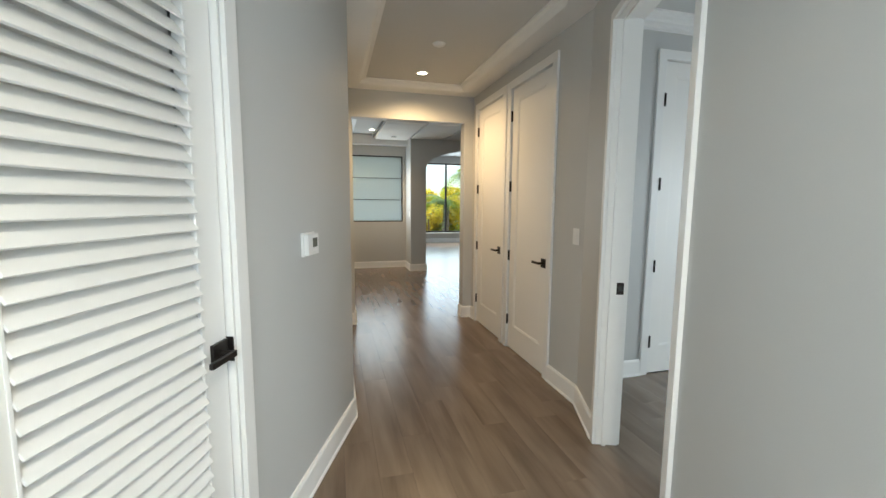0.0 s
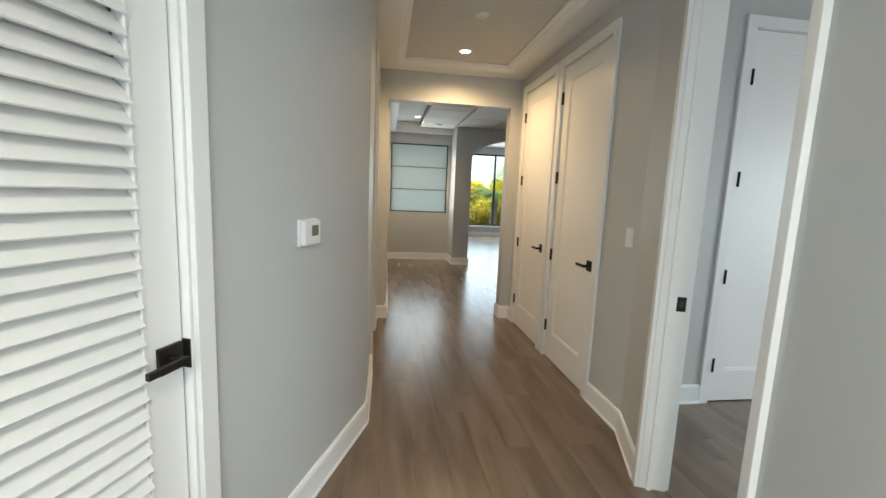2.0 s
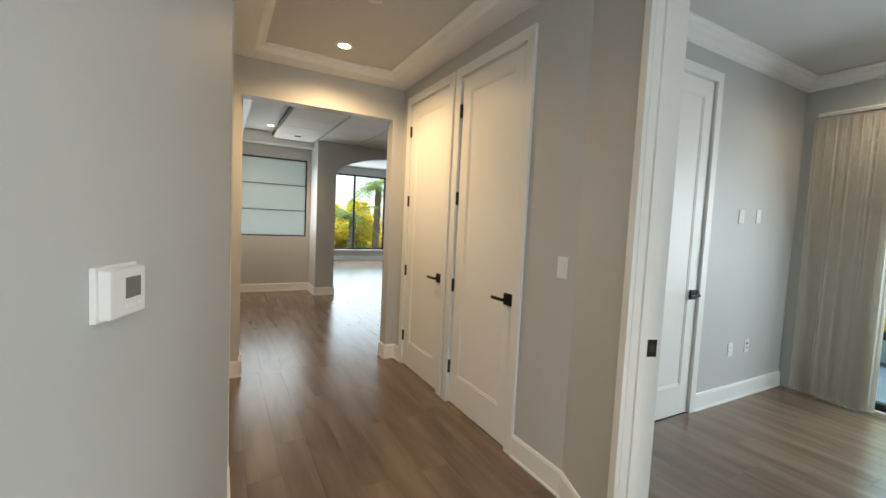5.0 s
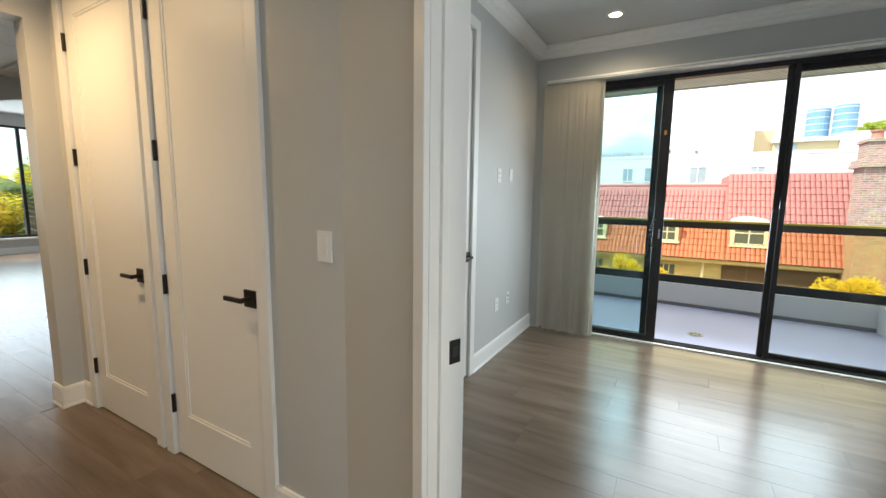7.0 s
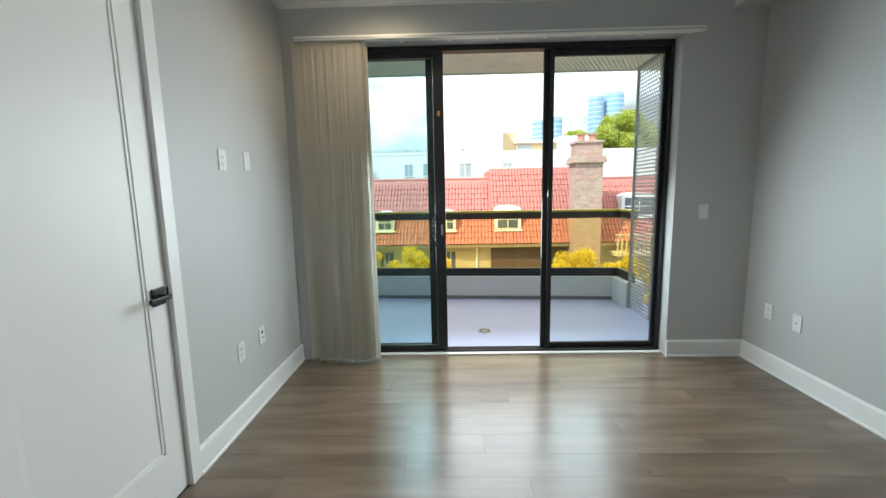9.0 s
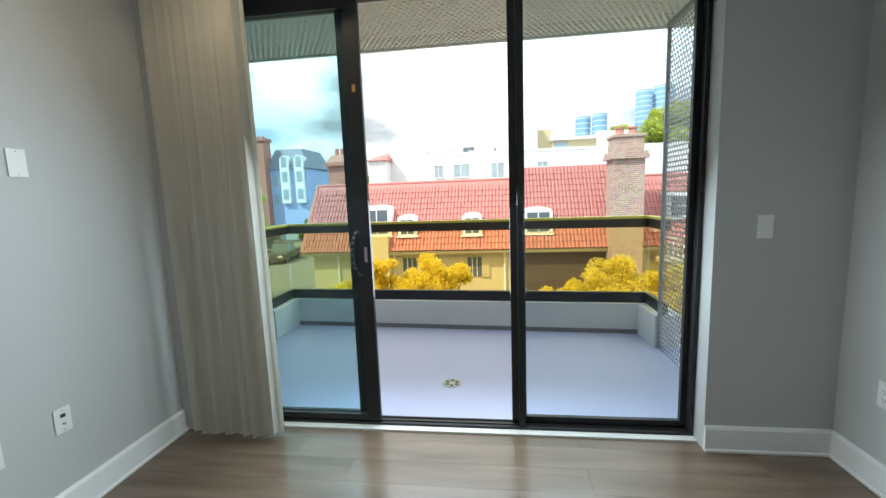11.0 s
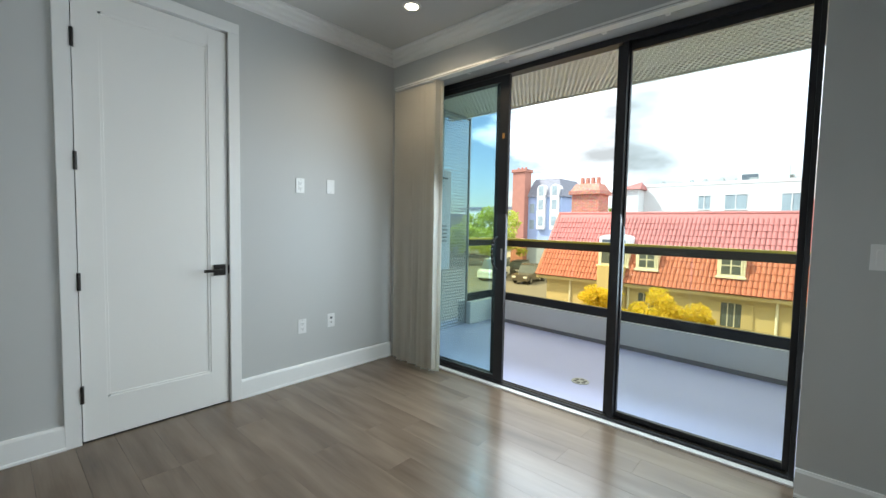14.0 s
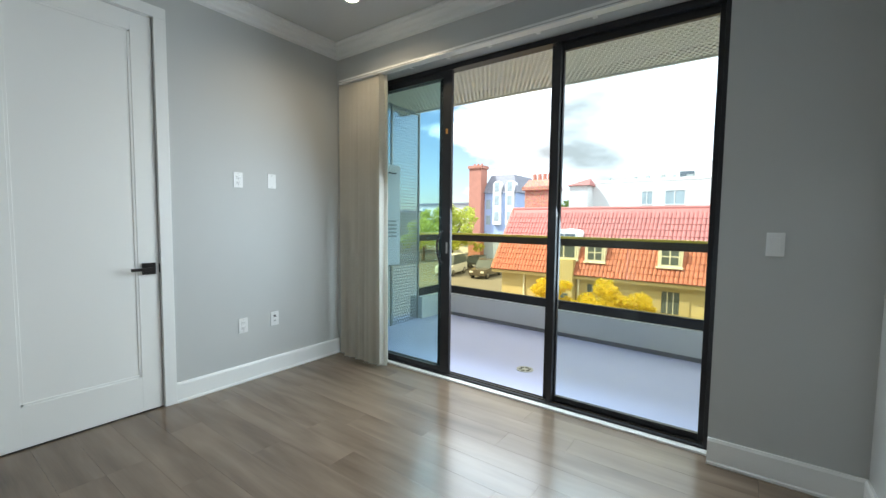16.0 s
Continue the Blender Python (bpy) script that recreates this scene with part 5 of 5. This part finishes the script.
for y in (-1.7, 0.6):
    bm = bmesh.new()
    out = [(y - 0.7, 1.0), (y + 0.7, 1.0), (y + 0.7, 7.4)] + [(y + 0.7 * math.cos(a), 7.4 + 0.7 * math.sin(a)) for a in [math.pi * k / 8 for k in range(1, 8)]] + [(y - 0.7, 7.4)]
    a_ = [bm.verts.new((-0.5, p_, q_)) for p_, q_ in out]
    b_ = [bm.verts.new((1.0, p_, q_)) for p_, q_ in out]
    bm.faces.new(a_)
    for i in range(len(out)):
        j = (i + 1) % len(out)
        bm.faces.new((a_[i], a_[j], b_[j], b_[i]))
    bay = part("bay", bm, M_WHITEB, bh)
    for z in (1.6, 4.2, 6.4):
        bm = bmesh.new()
        box(bm, -0.55, y - 0.42, z, -0.45, y + 0.42, z + 1.5, 0.02)
        part("pane", bm, M_PALEWIN, bay)
for y, z in ((2.4, 1.0), (2.4, 3.6)):
    bm = bmesh.new()
    box(bm, -0.05, y - 0.4, z, 0.05, y + 0.4, z + 1.5)
    part("window", bm, M_PALEWIN, bh)
ch = thing("terracotta_stack", pose(61.5, 35.7, 0), "tall terracotta chimney stack beside the blue house", "chimney")
bm = bmesh.new()
box(bm, -0.8, -1.15, GZ, 1.2, 1.15, 10.25)
part("shaft", bm, M_TERRA, ch)
bm = bmesh.new()
box(bm, -1.0, -1.35, 10.25, 1.4, 1.35, 10.75, 0.05)
part("cap", bm, M_TERRA, ch)
for y in (-0.7, 0.0, 0.7):
    bm = bmesh.new()
    cyl(bm, (0.2, y, 10.75), (0.2, y, 11.15), 0.2, 0.16, 10)
    part("pot", bm, M_TERRA, ch)


def plain_house(x, y, w, d, h, m_wall, label, floors=3, bays=4):
    t = thing("row_house", pose(x, y, GZ), label, "house", "houses down the street")
    bm = bmesh.new()
    box(bm, 0, -w / 2, 0, d, w / 2, h)
    part("wall", bm, m_wall, t)
    bm = bmesh.new()
    box(bm, -0.3, -w / 2 - 0.3, h, d + 0.3, w / 2 + 0.3, h + 0.4, 0.05)
    part("roof", bm, M_SLATE, t)
    for f in range(floors):
        for k in range(bays):
            yy = -w / 2 + w * (k + 0.5) / bays
            bm = bmesh.new()
            box(bm, -0.06, yy - 0.55, h / floors * (f + 0.35), 0.04, yy + 0.55, h / floors * (f + 0.8))
            part("window", bm, M_PALEWIN, t)


plain_house(70, 48.5, 14, 10, 9.4, M_WHITEB, "pale house with dark windows down the street")
plain_house(58, 54.5, 9, 8, 7.6, mat("olive_render", (0.22, 0.22, 0.17), 0.85), "olive-grey house down the street", 3, 3)
plain_house(78, 41, 5, 10, 10.2, mat("pink_render", (0.55, 0.25, 0.26), 0.85), "pink house down the street", 3, 2)
# glass high-rises on the horizon
for x, y, w, h in ((320, -107, 10, 74.5), (322, -121, 13, 77), (300, -72, 9, 56.5), (305, -62, 9.5, 56)):
    t = thing("high_rise", pose(x, y, GZ), "distant blue glass office tower", "tower", "distant towers")
    bm = bmesh.new()
    cyl(bm, (0, 0, 0), (0, 0, h), w * 0.55, w * 0.55, 20)
    part("body", bm, M_TOWER, t)
    for k in range(int(h * 0.45 / 3.4)):
        bm = bmesh.new()
        z = h - 1.5 - 3.4 * k
        cyl(bm, (0, 0, z), (0, 0, z + 0.4), w * 0.555, w * 0.555, 20)
        part("floor_band", bm, M_WHITEB, t)


def leaves(name, parent, clumps, count, size, material, seed):
    """Many small folded leaves scattered through clumps (x, y, z, radius)."""
    rnd = random.Random(seed)
    vs, fs = [], []
    tot = sum(c[3] ** 2 for c in clumps)
    for cx, cy, cz, r in clumps:
        for _ in range(int(count * r * r / tot)):
            d = Vector((rnd.gauss(0, 1), rnd.gauss(0, 1), rnd.gauss(0, 1)))
            d = d.normalized() * r * rnd.random() ** 0.45
            c = Vector((cx, cy, cz)) + Vector((d.x, d.y, d.z * 0.8))
            rot = Euler((rnd.uniform(-1.2, 1.2), rnd.uniform(-1.2, 1.2), rnd.uniform(0, 6.3))).to_matrix()
            s = size * rnd.uniform(0.6, 1.3)
            b = len(vs)
            for q in ((0, -s, 0), (0.45 * s, 0, 0.1 * s), (0, s, 0), (-0.45 * s, 0, 0.1 * s)):
                vs.append(tuple(c + rot @ Vector(q)))
            fs += [(b, b + 1, b + 2), (b, b + 2, b + 3)]
    me = bpy.data.meshes.new(name)
    me.from_pydata(vs, [], fs)
    me.materials.append(material)
    return piece(name, me, parent, Matrix())


def tree(x, y, z, h, spread, leaf, label, seed, count=5000, size=0.09, clumps=26, puff=0.3):
    rnd = random.Random(seed)
    t = thing("tree", pose(x, y, z), label, "tree")
    bm = bmesh.new()
    fork = h * 0.45
    cyl(bm, (0, 0, 0), (0, 0, fork), 0.03 * h, 0.018 * h, 10)
    ends = []
    for k in range(7):
        a = 6.283 * k / 7 + rnd.uniform(-0.3, 0.3)
        e = (spread * 0.6 * math.cos(a), spread * 0.6 * math.sin(a), h * rnd.uniform(0.6, 0.85))
        cyl(bm, (0, 0, fork * rnd.uniform(0.7, 1.0)), e, 0.012 * h, 0.004 * h, 7)
    part("trunk", bm, M_BARK, t)
    cl = []
    for k in range(clumps):
        a, rr = rnd.uniform(0, 6.283), spread * rnd.random() ** 0.5
        cl.append((rr * math.cos(a), rr * math.sin(a), h * rnd.uniform(0.5, 0.98) - 0.25 * h * (rr / spread) ** 2, spread * puff * rnd.uniform(0.67, 1.33)))
    leaves("crown", t, cl, count, size, leaf, seed)
    return t


for k, (x, y, h, r) in enumerate(((15.2, 4.7, 4.1, 1.25), (15.4, 2.9, 3.95, 1.4), (15.0, -1.2, 3.4, 1.0), (15.3, -2.5, 3.85, 1.5), (15.6, -4.3, 3.55, 1.2))):
    tree(x, y, GZ + 0.12, h, r, M_YLEAF, "small tree with yellow-green autumn leaves", 21 + k, 22000, 0.062, 95, 0.2)
tree(44, 28.6, GZ, 8.0, 3.5, M_LIME, "leafy green street tree", 25, 7000, 0.2, 34)
tree(52, 39.5, GZ, 7.5, 3.4, M_LIME, "leafy green street tree", 26, 5000, 0.22)
tree(50, 23.0, GZ, 4.0, 1.4, M_LEAF, "dark green street shrub tree", 27, 3000, 0.16)
tree(45, 14.3, GZ, 9.0, 2.0, M_LEAF, "tall green tree behind the roofs", 28, 4000, 0.18)
for k, (x, y, h, r) in enumerate(((64, -17.5, 15.0, 3.6), (66, -24.0, 18.2, 4.6), (70, -13.5, 13.4, 3.5), (75, -30, 18.3, 6))):
    tree(x, y, GZ, h, r, M_LEAF if k == 2 else M_LIME, "tall sunlit yellow-green tree on the rise", 40 + k, 12000, 0.3, 44)


def palm(x, y, z, h, label, seed):
    rnd = random.Random(seed)
    t = thing("palm_tree", pose(x, y, z), label, "palm")
    bm = bmesh.new()
    for k in range(10):
        cyl(bm, (0.02 * k, 0, h * k / 10), (0.02 * k + 0.02, 0, h * (k + 1) / 10 + 0.02), 0.24 - 0.006 * k, 0.19 - 0.006 * k, 10)
    part("trunk", bm, M_BARK, t)
    for k in range(26):
        a, up = 6.283 * k / 26 * 3.1, rnd.uniform(-0.5, 1.2)
        vs, fs = [], []
        n = 12
        for i in range(n):
            f = i / n
            rr = 1.7 * f
            c = Vector((rr * math.cos(a), rr * math.sin(a), h + up * rr * 0.8 - 0.75 * f * f * (1.4 - up * 0.3)))
            s = Vector((-math.sin(a), math.cos(a), 0))
            fw_ = Vector((math.cos(a), math.sin(a), -0.5))
            for sgn in (-1, 1):
                b = len(vs)
                tip = c + s * sgn * (0.42 * (1 - 0.6 * f)) + fw_ * 0.25
                vs += [tuple(c - fw_ * 0.03), tuple(c + fw_ * 0.05), tuple(tip)]
                fs.append((b, b + 1, b + 2))
            b = len(vs)
            vs += [tuple(c + Vector((0, 0, 0.015)) + s * 0.012), tuple(c + Vector((0, 0, 0.015)) - s * 0.012), tuple(c + fw_ * 0.16)]
            fs.append((b, b + 1, b + 2))
        me = bpy.data.meshes.new("frond")
        me.from_pydata(vs, [], fs)
        me.materials.append(M_LEAF)
        piece("frond", me, t, Matrix())


palm(7.0, 21.0, GZ, 7.6, "palm tree with a shaggy trunk outside the sunroom", 1)
palm(8.6, 20.0, GZ, 6.7, "palm tree outside the sunroom", 2)
palm(5.3, 19.5, GZ, 6.1, "low palm tree outside the sunroom", 3)
tree(5.4, 22.5, GZ, 7.3, 2.0, M_YLEAF, "sunlit yellow-green garden tree", 61, 9000, 0.14)
tree(8.3, 23.5, GZ, 7.0, 2.4, M_YLEAF, "sunlit yellow-green garden tree", 62, 9000, 0.14)
tree(4.2, 24.0, GZ, 6.8, 2.0, M_LIME, "leafy green garden tree", 63, 7000, 0.14)
tree(6.6, 24.5, GZ, 6.4, 2.4, M_LIME, "leafy green garden tree", 64, 8000, 0.14)


def car(name, m, length, h, paint, label, pickup=False):
    """Parked car, nose towards local -x: body, glasshouse, wheels, lamps."""
    t = thing(name, m, label, "car")
    w, hood = 1.85, h * 0.56
    bm = bmesh.new()
    if pickup:
        prof = [(0, 0.35), (0, hood * 0.92), (1.5, hood), (length, hood), (length, 0.4)]
        cabin = [(1.5, hood), (2.1, h), (3.5, h), (3.75, hood)]
    else:
        prof = [(0, 0.3), (0.05, hood * 0.8), (1.1, hood * 0.95), (length, hood), (length, 0.35)]
        cabin = [(0.9, hood * 0.95), (1.6, h), (length - 0.25, h * 0.98), (length - 0.02, hood)]
    for pr, inset in ((prof, 0.0),):
        a = [bm.verts.new((x, -w / 2 + inset, z)) for x, z in pr]
        b = [bm.verts.new((x, w / 2 - inset, z)) for x, z in pr]
        bm.faces.new(a)
        bm.faces.new(b[::-1])
        for i in range(len(pr)):
            j = (i + 1) % len(pr)
            bm.faces.new((a[i], a[j], b[j], b[i]))
    bmesh.ops.bevel(bm, geom=bm.edges[:], offset=0.07, segments=2, affect="EDGES")
    part("body", bm, paint, t)
    bm = bmesh.new()
    a = [bm.verts.new((x, -w / 2 + (0.06 if z < h * 0.9 else 0.2), z)) for x, z in cabin]
    b = [bm.verts.new((x, w / 2 - (0.06 if z < h * 0.9 else 0.2), z)) for x, z in cabin]
    bm.faces.new(a)
    bm.faces.new(b[::-1])
    for i in range(4):
        j = (i + 1) % 4
        bm.faces.new((a[i], a[j], b[j], b[i]))
    part("windows", bm, M_DARKWIN, t)
    bm = bmesh.new()
    box(bm, cabin[1][0] - 0.05, -w / 2 + 0.18, h - 0.05, cabin[2][0] + 0.05, w / 2 - 0.18, h + 0.03, 0.02)
    part("roof", bm, paint, t)
    for x in (0.85, length - 1.0):
        for s in (-1, 1):
            bm = bmesh.new()
            cyl(bm, (x, s * (w / 2 - 0.22), 0.36), (x, s * (w / 2 + 0.02), 0.36), 0.36, seg=20)
            wh = part("wheel", bm, M_TYRE, t)
            bm = bmesh.new()
            cyl(bm, (x, s * (w / 2), 0.36), (x, s * (w / 2 + 0.035), 0.36), 0.22, seg=16)
            part("rim", bm, M_STEEL, wh)
    for s in (-1, 1):
        bm = bmesh.new()
        box(bm, -0.03, s * 0.62 - 0.2, hood * 0.62, 0.06, s * 0.62 + 0.2, hood * 0.8, 0.02)
        part("headlight", bm, M_PLATE, t)


car("pickup_truck", pose(38.4, 21.6, GZ + 0.03, 0, 0, 8), 5.6, 1.9, M_CARG, "grey-brown pickup truck parked on the street", True)
car("van", pose(37.6, 25.4, GZ + 0.03, 0, 0, 12), 5.2, 2.3, M_CARW, "white van parked on the street")
car("estate_car", pose(44.6, 26.4, GZ + 0.03, 0, 0, 12), 4.6, 1.6, M_TYRE, "black car parked on the street")

# ---- floor boards ----
PW, PL = 0.178, 1.22
board_cache = {}


def board(x0, y0, x1, y1):
    """One floor board with eased edges, from (x0, y0) to (x1, y1)."""
    key = (round(x1 - x0, 3), round(y1 - y0, 3))
    if key not in board_cache:
        w, d = key
        e = 0.0005
        bm = bmesh.new()
        lo = [bm.verts.new(c) for c in ((0.0003, 0.0003, -0.008), (w - 0.0003, 0.0003, -0.008), (w - 0.0003, d - 0.0003, -0.008), (0.0003, d - 0.0003, -0.008))]
        md = [bm.verts.new((v.co.x, v.co.y, -0.0005)) for v in lo]
        hi = [bm.verts.new(c) for c in ((e, e, 0), (w - e, e, 0), (w - e, d - e, 0), (e, d - e, 0))]
        for a, b in ((lo, md), (md, hi)):
            for i in range(4):
                j = (i + 1) % 4
                bm.faces.new((a[i], a[j], b[j], b[i]))
        bm.faces.new(hi)
        board_cache[key] = finish(bm, "plank", M_PLANK)
    piece("plank", board_cache[key], floor, pose(x0, y0, 0))


def lay(x0, x1, y0, y1, seed):
    """Boards along y over a rectangle, in rows with staggered end joints."""
    rnd = random.Random(seed)
    x = x0
    while x < x1 - 0.01:
        xe = min(x + PW, x1)
        y = y0 - rnd.choice((0.15, 0.35, 0.55, 0.75, 0.95, 1.1))
        while y < y1 - 0.01:
            a, b = max(y, y0), min(y + PL, y1)
            if b - a > 0.02:
                board(x, a, xe, b)
            y += PL
        x = xe


lay(-1.078, 1.592, -1.6, 5.05, 1)
lay(1.592, 5.099, -0.79, 2.95, 2)
lay(1.592, 1.90, 2.95, 5.05, 4)
lay(0.37, 4.1, 5.05, 14.6, 3)
bm = bmesh.new()
x = 4.1
while x < 6.2:
    y = 5.05 - 0.3 * ((x * 7) % 3)
    while y < 14.6:
        box(bm, x + 0.001, max(y, 5.05) + 0.001, -0.008, min(x + PW, 6.2) - 0.001, min(y + PL, 14.6) - 0.001, 0.0)
        y += PL
    x += PW
rest = part("plank_field", bm, M_PLANK, floor)
rest["kind"] = "stuff"
